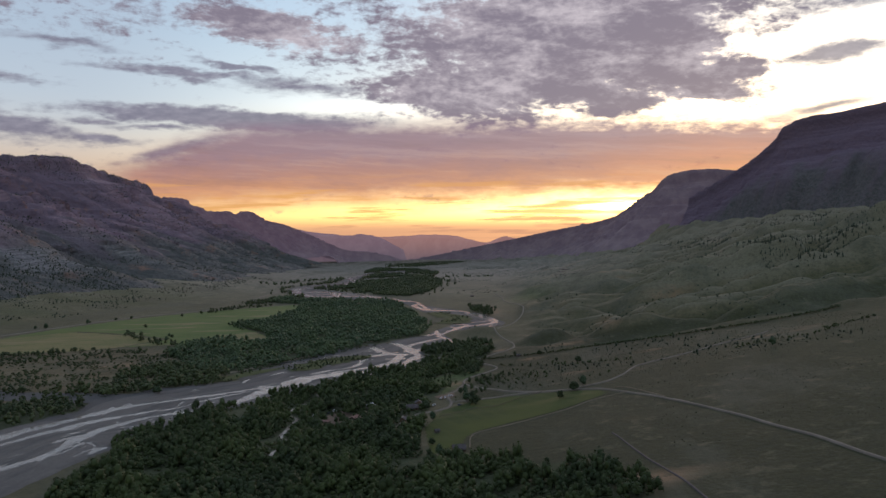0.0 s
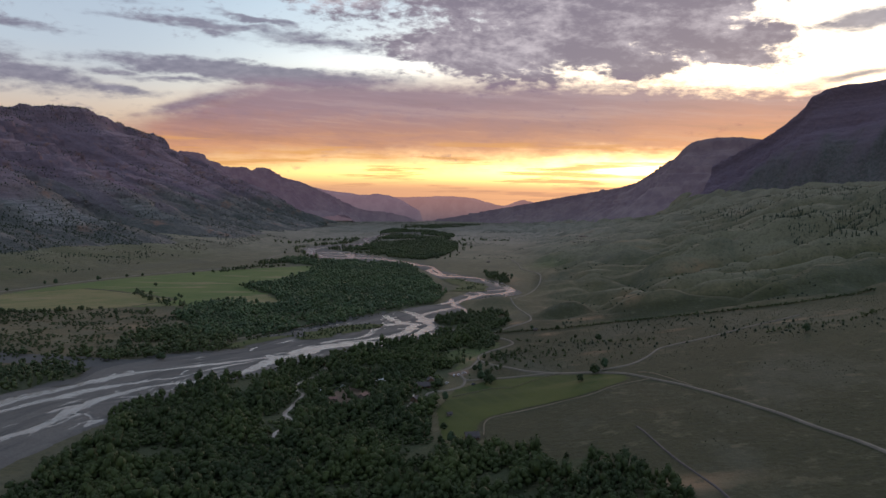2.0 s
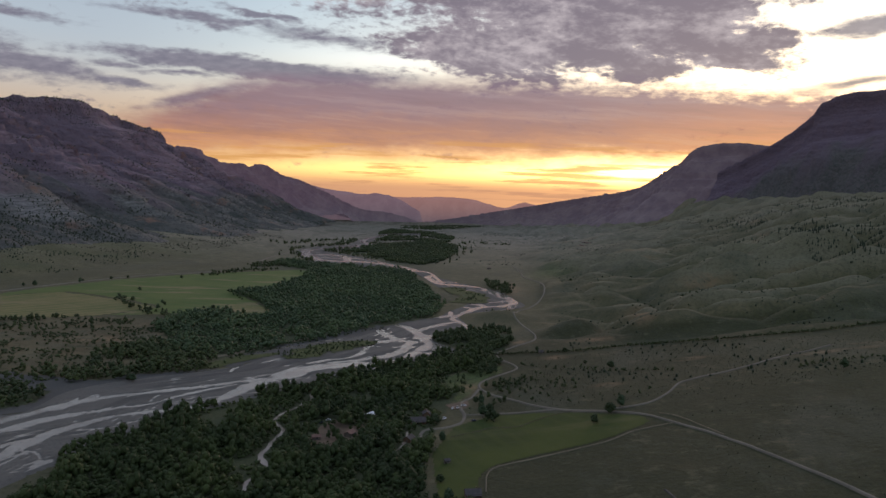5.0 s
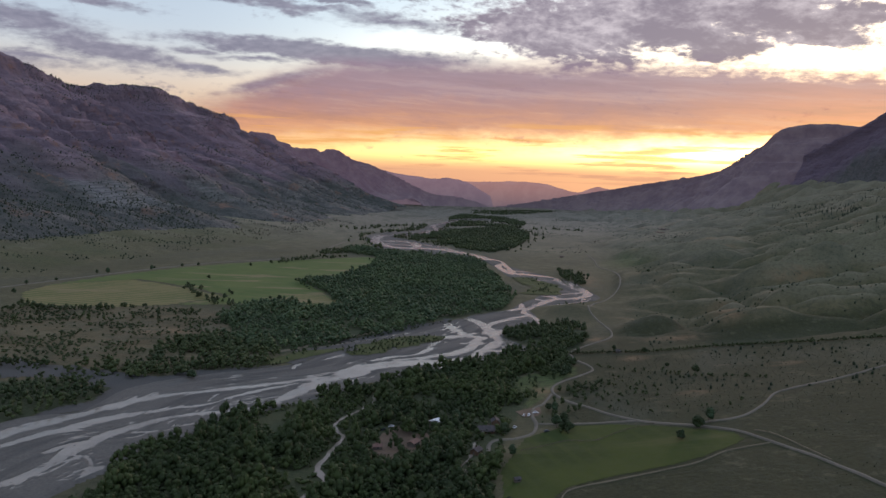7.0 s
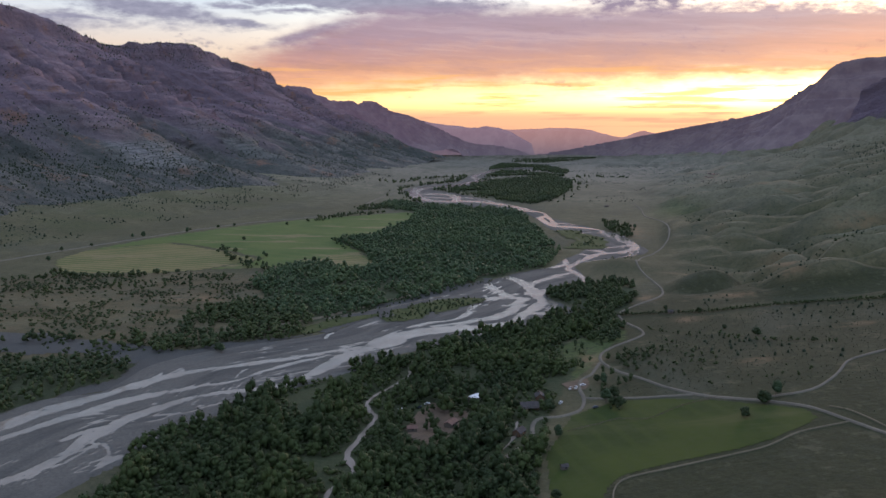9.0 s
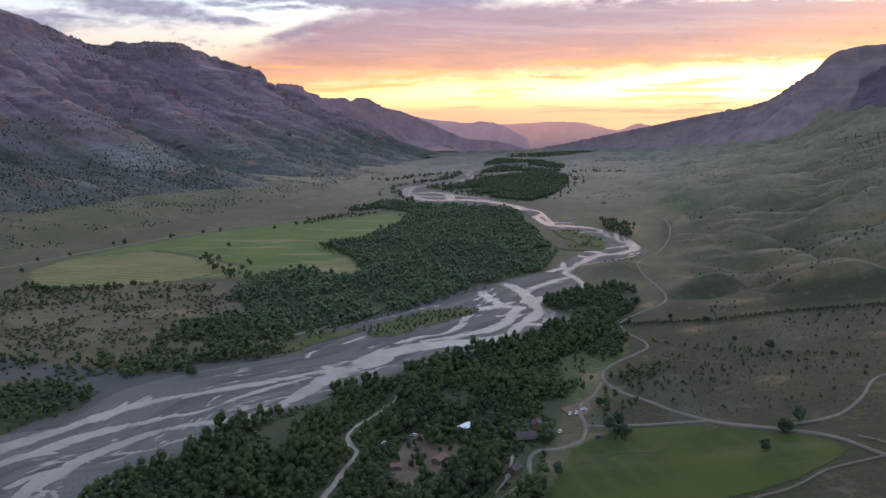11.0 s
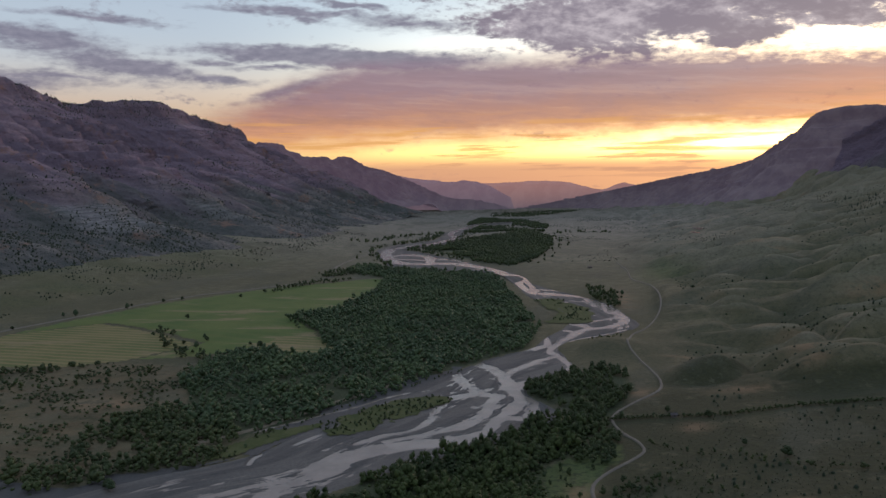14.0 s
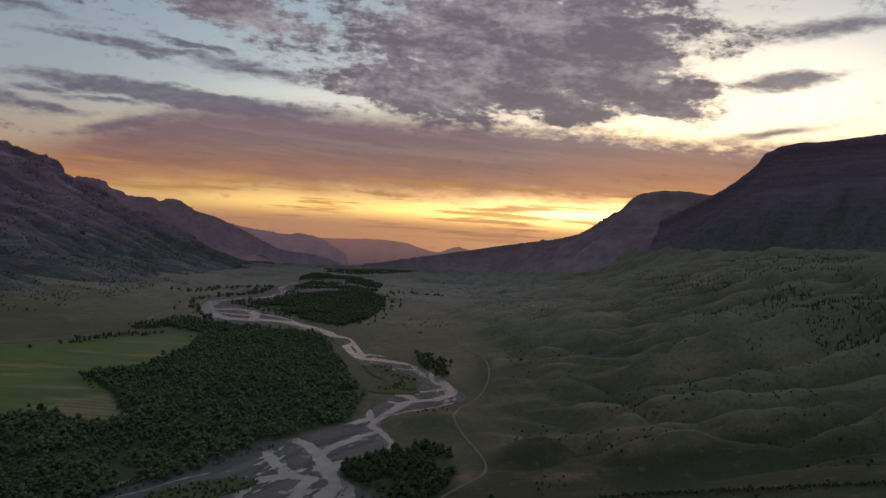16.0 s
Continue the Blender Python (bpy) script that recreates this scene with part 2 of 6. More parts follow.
def two_tone(a, b, scale, fine_scale, c=None):
    """Colour that wanders from a to b at two sizes, with flecks of c."""
    def build(k, place):
        big = k.ramp(k.noise(place, scale, 4, 0.55), 0.35, 0.65)
        small = k.ramp(k.noise(place, fine_scale, 5, 0.65), 0.3, 0.7)
        col = k.mix(k.math("ADD", k.math("MULTIPLY", big, 0.6), k.math("MULTIPLY", small, 0.4)), a, b)
        if c:
            col = k.mix(k.math("MULTIPLY", k.ramp(k.noise(place, fine_scale * 0.6, 3, 0.5), 0.6, 0.72), 0.8), col, c)
        return col
    return build


def attribute(k, name):
    node = k.add("ShaderNodeAttribute")
    node.attribute_name = name
    return node.outputs["Fac"]


def ground_colour(k, place):
    big = k.ramp(k.noise(place, 0.006, 5, 0.6), 0.35, 0.65)
    mid = k.ramp(k.noise(place, 0.035, 5, 0.65), 0.35, 0.68)
    small = k.ramp(k.noise(place, 0.35, 4, 0.7), 0.3, 0.7)
    grass = k.mix(mid, (0.084, 0.080, 0.037), (0.134, 0.118, 0.062))
    sage = k.mix(small, (0.058, 0.058, 0.027), (0.096, 0.090, 0.045))
    col = k.mix(big, grass, sage)
    col = k.mix(k.math("MULTIPLY", small, 0.35), col, (0.055, 0.056, 0.04))
    # dark sage in hollows, pale crests: relief shading is also put into the colour
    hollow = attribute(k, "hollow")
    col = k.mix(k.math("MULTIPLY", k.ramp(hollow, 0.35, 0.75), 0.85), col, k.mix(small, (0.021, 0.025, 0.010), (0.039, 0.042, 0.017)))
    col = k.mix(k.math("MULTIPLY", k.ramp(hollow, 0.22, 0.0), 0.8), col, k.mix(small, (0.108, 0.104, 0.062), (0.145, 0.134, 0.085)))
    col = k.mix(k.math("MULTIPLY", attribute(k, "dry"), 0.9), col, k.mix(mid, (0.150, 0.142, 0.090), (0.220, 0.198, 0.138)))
    # haze over the far valley put into the colour, paler northwards
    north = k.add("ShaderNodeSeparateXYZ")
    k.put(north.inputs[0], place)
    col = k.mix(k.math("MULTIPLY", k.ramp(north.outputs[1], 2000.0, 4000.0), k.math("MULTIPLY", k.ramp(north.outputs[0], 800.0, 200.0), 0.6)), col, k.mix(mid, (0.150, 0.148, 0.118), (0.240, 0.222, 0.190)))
    drift = k.noise(k.vec(k.math("MULTIPLY", north.outputs[0], 0.009), k.math("MULTIPLY", north.outputs[1], 0.004), 4.0), 1.0, 7, 0.68)
    col = k.mix(k.math("MULTIPLY", k.ramp(drift, 0.50, 0.62), 0.55), col, (0.072, 0.074, 0.048))
    clump = k.ramp(k.noise(place, 0.16, 5, 0.7), 0.50, 0.60)
    col = k.mix(k.math("MULTIPLY", clump, 0.36), col, (0.034, 0.038, 0.022))
    pale = k.ramp(k.noise(place, 0.05, 6, 0.72), 0.55, 0.66)
    col = k.mix(k.math("MULTIPLY", pale, 0.28), col, (0.16, 0.14, 0.085))
    lush = attribute(k, "lush")
    col = k.mix(lush, col, k.mix(clump, k.mix(small, (0.055, 0.082, 0.024), (0.085, 0.105, 0.036)), (0.035, 0.048, 0.018)))
    bare = k.math("MULTIPLY", attribute(k, "bare"), k.ramp(k.noise(place, 0.06, 5, 0.7), 0.34, 0.54))
    col = k.mix(bare, col, k.mix(mid, (0.21, 0.138, 0.075), (0.155, 0.13, 0.075)))
    # ground within the woods, darker green
    wood_mask = attribute(k, "wooded")
    return k.mix(k.math("MULTIPLY", wood_mask, 0.85), col, k.mix(small, (0.03, 0.042, 0.018), (0.055, 0.065, 0.03)))


def rock_colour(k, place):
    """Layered volcanic rock above, scree with scrub below, by the rock's own attributes."""
    node = k.add("ShaderNodeSeparateXYZ")
    k.put(node.inputs[0], place)
    z = k.math("ADD", node.outputs[2], k.math("MULTIPLY", k.noise(place, 0.005, 5, 0.55), 110.0))
    beds = k.noise(k.vec(0.0, 0.0, z), 0.05, 5, 0.8)
    patch = k.ramp(k.noise(place, 0.010, 6, 0.65), 0.38, 0.64)
    small = k.ramp(k.noise(place, 0.10, 5, 0.7), 0.32, 0.68)
    rib = attribute(k, "rib")
    stretch = k.math("ADD", 0.2, k.math("MULTIPLY", k.ramp(k.noise(place, 0.007, 4, 0.6), 0.42, 0.6), 0.8))
    # haze before the mountain is put into the rock's pale violet tones
    rock = k.mix(k.math("MULTIPLY", k.ramp(beds, 0.42, 0.58), stretch), (0.192, 0.136, 0.162), (0.335, 0.248, 0.268))
    rock = k.mix(k.math("MULTIPLY", small, 0.45), rock, (0.215, 0.150, 0.155))
    # ribs paler and gullies darker in colour, so relief reads in flat light
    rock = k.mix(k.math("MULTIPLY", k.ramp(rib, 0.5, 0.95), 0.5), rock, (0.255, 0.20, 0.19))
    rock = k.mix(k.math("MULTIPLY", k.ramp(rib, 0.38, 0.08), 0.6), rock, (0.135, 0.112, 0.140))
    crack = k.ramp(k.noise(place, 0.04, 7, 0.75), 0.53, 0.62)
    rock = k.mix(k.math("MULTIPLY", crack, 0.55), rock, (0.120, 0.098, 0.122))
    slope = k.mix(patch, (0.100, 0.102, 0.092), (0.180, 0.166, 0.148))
    # scree the same way, with scrub tones in the gullies
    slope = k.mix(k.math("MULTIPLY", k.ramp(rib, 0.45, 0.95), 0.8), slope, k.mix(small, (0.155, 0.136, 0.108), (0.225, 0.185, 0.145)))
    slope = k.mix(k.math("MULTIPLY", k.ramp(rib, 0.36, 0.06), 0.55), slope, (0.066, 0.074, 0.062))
    slope = k.mix(k.math("MULTIPLY", k.ramp(k.noise(place, 0.075, 6, 0.8), 0.50, 0.58), 0.8), slope, (0.066, 0.074, 0.064))
    col = k.mix(attribute(k, "rock"), slope, rock)
    rust = k.math("MULTIPLY", k.ramp(k.noise(place, 0.011, 6, 0.7), 0.55, 0.68), k.math("ADD", 0.25, k.math("MULTIPLY", small, 0.55)))
    col = k.mix(rust, col, (0.25, 0.14, 0.09))
    layers = k.ramp(k.noise(k.vec(0.0, 0.0, z), 0.16, 3, 0.6), 0.38, 0.62)
    return k.mix(attribute(k, "tuff"), col, k.mix(layers, (0.14, 0.14, 0.135), (0.30, 0.29, 0.265)))


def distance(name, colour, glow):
    """Ranges many kilometres off, with the lit air in front of them painted on as emission."""
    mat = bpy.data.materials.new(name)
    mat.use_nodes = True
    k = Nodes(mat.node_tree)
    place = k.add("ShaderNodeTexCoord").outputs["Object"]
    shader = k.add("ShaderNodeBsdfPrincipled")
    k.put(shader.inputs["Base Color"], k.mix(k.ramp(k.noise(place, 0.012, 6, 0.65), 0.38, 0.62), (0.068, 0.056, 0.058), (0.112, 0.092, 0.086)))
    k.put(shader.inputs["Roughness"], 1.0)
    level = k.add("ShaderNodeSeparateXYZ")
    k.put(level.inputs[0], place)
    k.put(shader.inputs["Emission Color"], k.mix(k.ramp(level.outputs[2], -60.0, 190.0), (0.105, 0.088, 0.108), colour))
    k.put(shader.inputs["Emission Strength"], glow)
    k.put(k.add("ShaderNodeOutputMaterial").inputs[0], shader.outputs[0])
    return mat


def leaf_colour(a, b, c):
    def build(k, place):
        info = k.add("ShaderNodeNewGeometry").outputs["Random Per Island"]
        tone = k.math("ADD", k.math("MULTIPLY", attribute(k, "tone"), 0.75), k.math("MULTIPLY", info, 0.25))
        return k.mix(k.math("MULTIPLY", k.ramp(k.noise(place, 0.6, 3, 0.6), 0.4, 0.7), 0.35), k.mix(tone, a, b), c)
    return build


def field_colour(a, b, stripe, turn, wide, tan=0.0):
    """Mown or grown hay with rows along one heading."""
    def build(k, place):
        node = k.add("ShaderNodeSeparateXYZ")
        k.put(node.inputs[0], place)
        across = k.math("ADD", k.math("MULTIPLY", node.outputs[0], math.cos(turn)), k.math("MULTIPLY", node.outputs[1], math.sin(turn)))
        across = k.math("ADD", across, k.math("MULTIPLY", k.noise(place, 0.02, 3, 0.5), 8.0))
        rows = k.math("SINE", k.math("MULTIPLY", across, 6.2832 / wide))
        col = k.mix(k.ramp(k.noise(place, 0.012, 5, 0.6), 0.35, 0.65), a, b)
        col = k.mix(k.math("MULTIPLY", k.ramp(rows, 0.1, 0.9), 0.55), col, stripe)
        if tan:
            long = k.noise(k.vec(k.math("MULTIPLY", node.outputs[0], 0.006), k.math("MULTIPLY", node.outputs[1], 0.022)), 1.0, 6, 0.65)
            col = k.mix(k.math("MULTIPLY", k.ramp(long, 0.54, 0.66), tan), col, (0.23, 0.175, 0.095))
        return k.mix(k.math("MULTIPLY", k.ramp(k.noise(place, 0.25, 4, 0.7), 0.35, 0.7), 0.3), col, (0.05, 0.06, 0.025))
    return build


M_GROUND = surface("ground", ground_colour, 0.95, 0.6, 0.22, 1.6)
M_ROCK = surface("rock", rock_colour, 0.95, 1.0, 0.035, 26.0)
def gravel_colour(k, place):
    """Grey cobble with paler and darker washes along the flow."""
    small = k.ramp(k.noise(place, 0.5, 5, 0.7), 0.3, 0.7)
    mid = k.ramp(k.noise(place, 0.06, 5, 0.65), 0.35, 0.65)
    col = k.mix(k.ramp(attribute(k, "silt"), 0.1, 0.9), k.mix(small, (0.056, 0.056, 0.051), (0.080, 0.079, 0.071)), k.mix(small, (0.092, 0.088, 0.077), (0.132, 0.124, 0.106)))
    col = k.mix(k.math("MULTIPLY", mid, 0.35), col, (0.086, 0.080, 0.070))
    return k.mix(k.math("MULTIPLY", k.ramp(k.noise(place, 0.22, 4, 0.7), 0.62, 0.72), 0.7), col, (0.05, 0.052, 0.036))


def shaded_mesa_colour(k, place):
    """Mesa rock in faint beds, its backlit shade put into the colour, with dark brush on its ledges."""
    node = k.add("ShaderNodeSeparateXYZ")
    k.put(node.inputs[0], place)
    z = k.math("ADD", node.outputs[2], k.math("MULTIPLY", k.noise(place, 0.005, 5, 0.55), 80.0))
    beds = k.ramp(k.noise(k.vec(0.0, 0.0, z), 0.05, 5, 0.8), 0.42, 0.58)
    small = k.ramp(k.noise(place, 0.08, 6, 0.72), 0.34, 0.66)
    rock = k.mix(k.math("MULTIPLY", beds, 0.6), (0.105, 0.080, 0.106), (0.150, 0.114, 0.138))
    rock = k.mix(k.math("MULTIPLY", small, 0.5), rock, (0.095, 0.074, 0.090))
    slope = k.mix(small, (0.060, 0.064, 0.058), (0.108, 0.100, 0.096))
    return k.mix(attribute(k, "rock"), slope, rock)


# darker copy of the mountain rock, for the mesa's backlit side
M_MESA_SHADED = surface("shaded_mesa_rock", shaded_mesa_colour, 0.95, 0.8, 0.035, 20.0)
M_GRAVEL = surface("river_gravel", gravel_colour, 0.85, 0.4, 1.2, 0.3)
M_ROAD = surface("gravel_road", two_tone((0.115, 0.104, 0.082), (0.170, 0.150, 0.116), 0.05, 0.8, (0.085, 0.085, 0.06)), 0.9, 0.3, 1.5, 0.1)
M_DIRT = surface("bare_dirt", two_tone((0.095, 0.072, 0.050), (0.155, 0.112, 0.076), 0.06, 0.7, (0.055, 0.056, 0.034)), 0.95, 0.4, 1.0, 0.2)
M_GREEN = surface("irrigated_field", field_colour((0.026, 0.043, 0.004), (0.047, 0.064, 0.007), (0.042, 0.058, 0.006), 0.4, 14.0, 0.12), 0.9, 0.4, 0.8, 0.3)
M_HAY = surface("hay_meadow", field_colour((0.068, 0.108, 0.024), (0.104, 0.132, 0.033), (0.098, 0.118, 0.031), 1.2, 30.0, 0.75), 0.9, 0.4, 0.6, 0.3)
M_MOWN = surface("mown_hay", field_colour((0.10, 0.115, 0.036), (0.15, 0.138, 0.052), (0.27, 0.205, 0.092), 1.45, 15.0, 0.7), 0.9, 0.4, 0.6, 0.3)
M_BANKSOIL = surface("bank_soil", two_tone((0.12, 0.105, 0.07), (0.18, 0.15, 0.10), 0.04, 0.5, (0.06, 0.066, 0.034)), 0.95, 0.4, 1.0, 0.2)
M_BARGRASS = surface("bar_grass", two_tone((0.040, 0.055, 0.014), (0.076, 0.084, 0.030), 0.05, 0.5, (0.085, 0.085, 0.068)), 0.95, 0.5, 0.8, 0.3)
M_LEAF = surface("cottonwood_leaves", leaf_colour((0.037, 0.060, 0.028), (0.072, 0.101, 0.038), (0.050, 0.074, 0.033)), 0.65)
# darker copy of the cottonwood leaves; the far copy is paled for haze
M_LEAF_NEAR = surface("near_cottonwood_leaves", leaf_colour((0.022, 0.035, 0.013), (0.058, 0.078, 0.021), (0.034, 0.048, 0.017)), 0.7)
M_LEAF_DARK = surface("willow_leaves", leaf_colour((0.028, 0.042, 0.017), (0.060, 0.077, 0.025), (0.039, 0.051, 0.021)), 0.7)
M_CONIFER = surface("juniper_needles", leaf_colour((0.016, 0.026, 0.014), (0.034, 0.046, 0.024), (0.022, 0.03, 0.02)), 0.8)
M_SAGE = surface("sage_leaves", leaf_colour((0.034, 0.039, 0.021), (0.074, 0.075, 0.047), (0.054, 0.057, 0.035)), 0.85)
M_BARK = surface("bark", two_tone((0.10, 0.085, 0.065), (0.17, 0.145, 0.115), 0.5, 4.0), 0.95)
M_WOOD = surface("weathered_boards", two_tone((0.10, 0.085, 0.07), (0.16, 0.135, 0.11), 0.5, 5.0), 0.85)
M_LOG = surface("log_wall", two_tone((0.11, 0.07, 0.045), (0.17, 0.11, 0.07), 0.5, 5.0), 0.85)
M_ROOF = surface("dark_shingles", two_tone((0.05, 0.045, 0.045), (0.085, 0.075, 0.07), 0.4, 3.0), 0.8)
M_ROOF_RED = surface("rusty_roof", two_tone((0.13, 0.075, 0.06), (0.19, 0.12, 0.09), 0.4, 3.0), 0.7)
M_ROOF_WHITE = surface("pale_metal_roof", two_tone((0.62, 0.63, 0.65), (0.74, 0.75, 0.76), 0.4, 3.0), 0.4)
M_GLASS = surface("window_glass", two_tone((0.03, 0.035, 0.04), (0.04, 0.045, 0.05), 0.5, 3.0), 0.08)
M_CAR_WHITE = surface("white_car_paint", two_tone((0.65, 0.65, 0.66), (0.72, 0.72, 0.72), 0.5, 4.0), 0.3)
M_CAR_DARK = surface("dark_car_paint", two_tone((0.05, 0.06, 0.08), (0.07, 0.08, 0.10), 0.5, 4.0), 0.3)
M_TYRE = surface("tyre_rubber", two_tone((0.02, 0.02, 0.02), (0.03, 0.03, 0.03), 0.5, 4.0), 0.8)
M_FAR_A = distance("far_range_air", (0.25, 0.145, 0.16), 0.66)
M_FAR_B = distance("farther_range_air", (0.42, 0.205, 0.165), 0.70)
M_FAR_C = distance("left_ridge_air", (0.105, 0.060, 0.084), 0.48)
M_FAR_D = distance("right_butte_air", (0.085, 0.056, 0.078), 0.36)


def silty_water():
    mat = bpy.data.materials.new("silty_water")
    mat.use_nodes = True
    k = Nodes(mat.node_tree)
    place = k.add("ShaderNodeTexCoord").outputs["Object"]
    shader = k.add("ShaderNodeBsdfPrincipled")
    k.put(shader.inputs["Base Color"], k.mix(k.ramp(k.noise(place, 0.03, 4, 0.6), 0.35, 0.65), (0.175, 0.154, 0.122), (0.230, 0.200, 0.158)))
    k.put(shader.inputs["Roughness"], k.math("ADD", 0.10, k.math("MULTIPLY", k.ramp(k.noise(place, 0.05, 4, 0.6), 0.4, 0.7), 0.14)))
    k.put(shader.inputs["IOR"], 1.33)
    k.put(shader.inputs["Specular IOR Level"], 0.62)
    node = k.add("ShaderNodeBump")
    k.put(node.inputs["Height"], k.noise(place, 0.9, 4, 0.6))
    k.put(node.inputs["Strength"], 0.35)
    k.put(node.inputs["Distance"], 0.25)
    k.put(shader.inputs["Normal"], node.outputs[0])
    k.put(k.add("ShaderNodeOutputMaterial").inputs[0], shader.outputs[0])
    return mat


M_WATER = silty_water()


def still_water():
    mat = bpy.data.materials.new("still_water")
    mat.use_nodes = True
    k = Nodes(mat.node_tree)
    shader = k.add("ShaderNodeBsdfPrincipled")
    k.put(shader.inputs["Base Color"], (0.03, 0.035, 0.03, 1))
    k.put(shader.inputs["Roughness"], 0.11)
    k.put(shader.inputs["IOR"], 1.33)
    k.put(shader.inputs["Specular IOR Level"], 1.0)
    k.put(k.add("ShaderNodeOutputMaterial").inputs[0], shader.outputs[0])
    return mat


M_STILL = still_water()

# ---- plan ----
# The plan is drawn in units of 4/3 metre; U turns it into metres.
U = 4.0 / 3.0
EYE = np.array((-11.0, 207.0, 189.0))


def plan(points):
    return np.array(points, float) * U


def far_in(p):
    """Draws everything past 3.4 km closer along its line of sight from the middle of the flight, so that the valley's end lies within 4.7 km."""
    p = np.asarray(p, float)
    d = np.linalg.norm(p - EYE, axis=-1, keepdims=True)
    e = np.where(d < 3400, d, 3400 + 1300 * (1 - np.exp(-(np.maximum(d, 3400) - 3400) / 1300)))
    return EYE + (p - EYE) * (e / d)


def lattice(ix, iy, seed):
    h = (ix * 374761393 + iy * 668265263 + seed * 974634777) & 0x7FFFFFFF
    h = ((h ^ (h >> 13)) * 1274126177) & 0x7FFFFFFF
    return ((h ^ (h >> 16)) & 0xFFFF) / 32767.5 - 1.0


def value_noise(x, y, seed=0):
    """Smooth noise from -1 to 1, for arrays."""
    fx, fy = np.floor(x), np.floor(y)
    ix, iy = fx.astype(np.int64), fy.astype(np.int64)
    u, v = x - fx, y - fy
    u, v = u * u * u * (u * (u * 6 - 15) + 10), v * v * v * (v * (v * 6 - 15) + 10)
    a, b = lattice(ix, iy, seed), lattice(ix + 1, iy, seed)
    c, d = lattice(ix, iy + 1, seed), lattice(ix + 1, iy + 1, seed)
    return (a * (1 - u) + b * u) * (1 - v) + (c * (1 - u) + d * u) * v


def fbm(x, y, octaves=4, seed=0, gain=0.5):
    total, amp, norm = 0.0, 1.0, 0.0
    for i in range(octaves):
        total = total + amp * value_noise(x * 2 ** i + 17.3 * i, y * 2 ** i - 9.1 * i, seed + i)
        norm += amp
        amp *= gain
    return total / norm


def step(x, a, b):
    t = np.clip((x - a) / (b - a), 0, 1)
    return t * t * (3 - 2 * t)


def inside(poly, x, y):
    """Which of the points lie in the polygon."""
    hit = np.zeros(np.shape(x), bool)
    for (x0, y0), (x1, y1) in zip(poly, np.roll(poly, -1, axis=0)):
        if y0 != y1:
            hit ^= ((y0 > y) != (y1 > y)) & (x < (x1 - x0) * (y - y0) / (y1 - y0) + x0)
    return hit


def smooth_line(points, step_m):
    """A Catmull-Rom curve through the points, at about even steps."""
    p = np.asarray(points, float)
    q = np.vstack((2 * p[0] - p[1], p, 2 * p[-1] - p[-2]))
    out = []
    for i in range(1, len(q) - 2):
        count = max(2, int(np.linalg.norm(q[i + 1] - q[i]) / step_m))
        t = np.linspace(0, 1, count, endpoint=False)[:, None]
        out.append(0.5 * (2 * q[i] + (q[i + 1] - q[i - 1]) * t + (2 * q[i - 1] - 5 * q[i] + 4 * q[i + 1] - q[i + 2]) * t ** 2 + (3 * q[i] - q[i - 1] - 3 * q[i + 1] + q[i + 2]) * t ** 3))
    return np.vstack(out + [p[-1:]])


def line_distance(points, x, y):
    """Distance of many places to a line of points."""
    best = np.full(np.shape(x), 1e9)
    for (x0, y0), (x1, y1) in zip(points[:-1], points[1:]):
        dx_, dy_ = x1 - x0, y1 - y0
        t = np.clip(((x - x0) * dx_ + (y - y0) * dy_) / (dx_ * dx_ + dy_ * dy_ + 1e-9), 0, 1)
        best = np.minimum(best, np.hypot(x - x0 - t * dx_, y - y0 - t * dy_))
    return best


# banks of the gravel bed, pair by pair, downstream to upstream
BANK_L = plan([(-335, 250), (-325, 400), (-313, 511), (-285, 545), (-284, 600), (-250, 645), (-208, 685), (-190, 730), (-165, 785), (-138, 850), (-115, 915),
               (-92, 960), (-68, 997), (-60, 1040), (-40, 1110), (-52, 1200), (-95, 1310), (-130, 1447), (-170, 1570), (-240, 1620), (-346, 1650), (-389, 1724), (-484, 1990), (-489, 2146), (-427, 2301), (-428, 2488), (-445, 2640), (-432, 2860), (-425, 3100), (-310, 3240), (-225, 3080)])
BANK_R = plan([(-245, 250), (-232, 400), (-218, 470), (-212, 507), (-190, 565), (-160, 615), (-140, 655), (-105, 697), (-68, 738), (-42, 790), (-66, 850),
               (-34, 915), (-40, 960), (-43, 1012), (24, 1095), (22, 1160), (-8, 1270), (-95, 1420), (-130, 1545), (-230, 1725), (-330, 1880), (-388, 1967), (-435, 2035), (-428, 2095), (-373, 2212), (-371, 2430), (-398, 2650), (-385, 2850), (-380, 3040), (-302, 3150), (-240, 3000)])
t_pair = np.linspace(0, len(BANK_L) - 1, 1000)


def pair_curve(p):
    q = np.vstack((2 * p[0] - p[1], p, 2 * p[-1] - p[-2]))
    i = np.minimum(t_pair.astype(int), len(p) - 2)
    t = (t_pair - i)[:, None]
    a, b, c, d = q[i], q[i + 1], q[i + 2], q[i + 3]
    return 0.5 * (2 * b + (c - a) * t + (2 * a - 5 * b + 4 * c - d) * t ** 2 + (3 * b - a - 3 * c + d) * t ** 3)


RIVER_L, RIVER_R = pair_curve(BANK_L), pair_curve(BANK_R)
RIVER_POLY = np.vstack((RIVER_L[::6], RIVER_R[::-6]))
TOE_Y = np.array([-4000, 0, 430, 630, 840, 1100, 1430, 2100, 3000, 9000]) * U
TOE_X = np.array([-70, -70, -60, -40, 10, 40, 60, 40, 60, 60]) * U
APRON_Y = np.array([-4000, 0, 1000, 1400, 1650, 2000, 2600, 3500, 5000, 8000]) * U
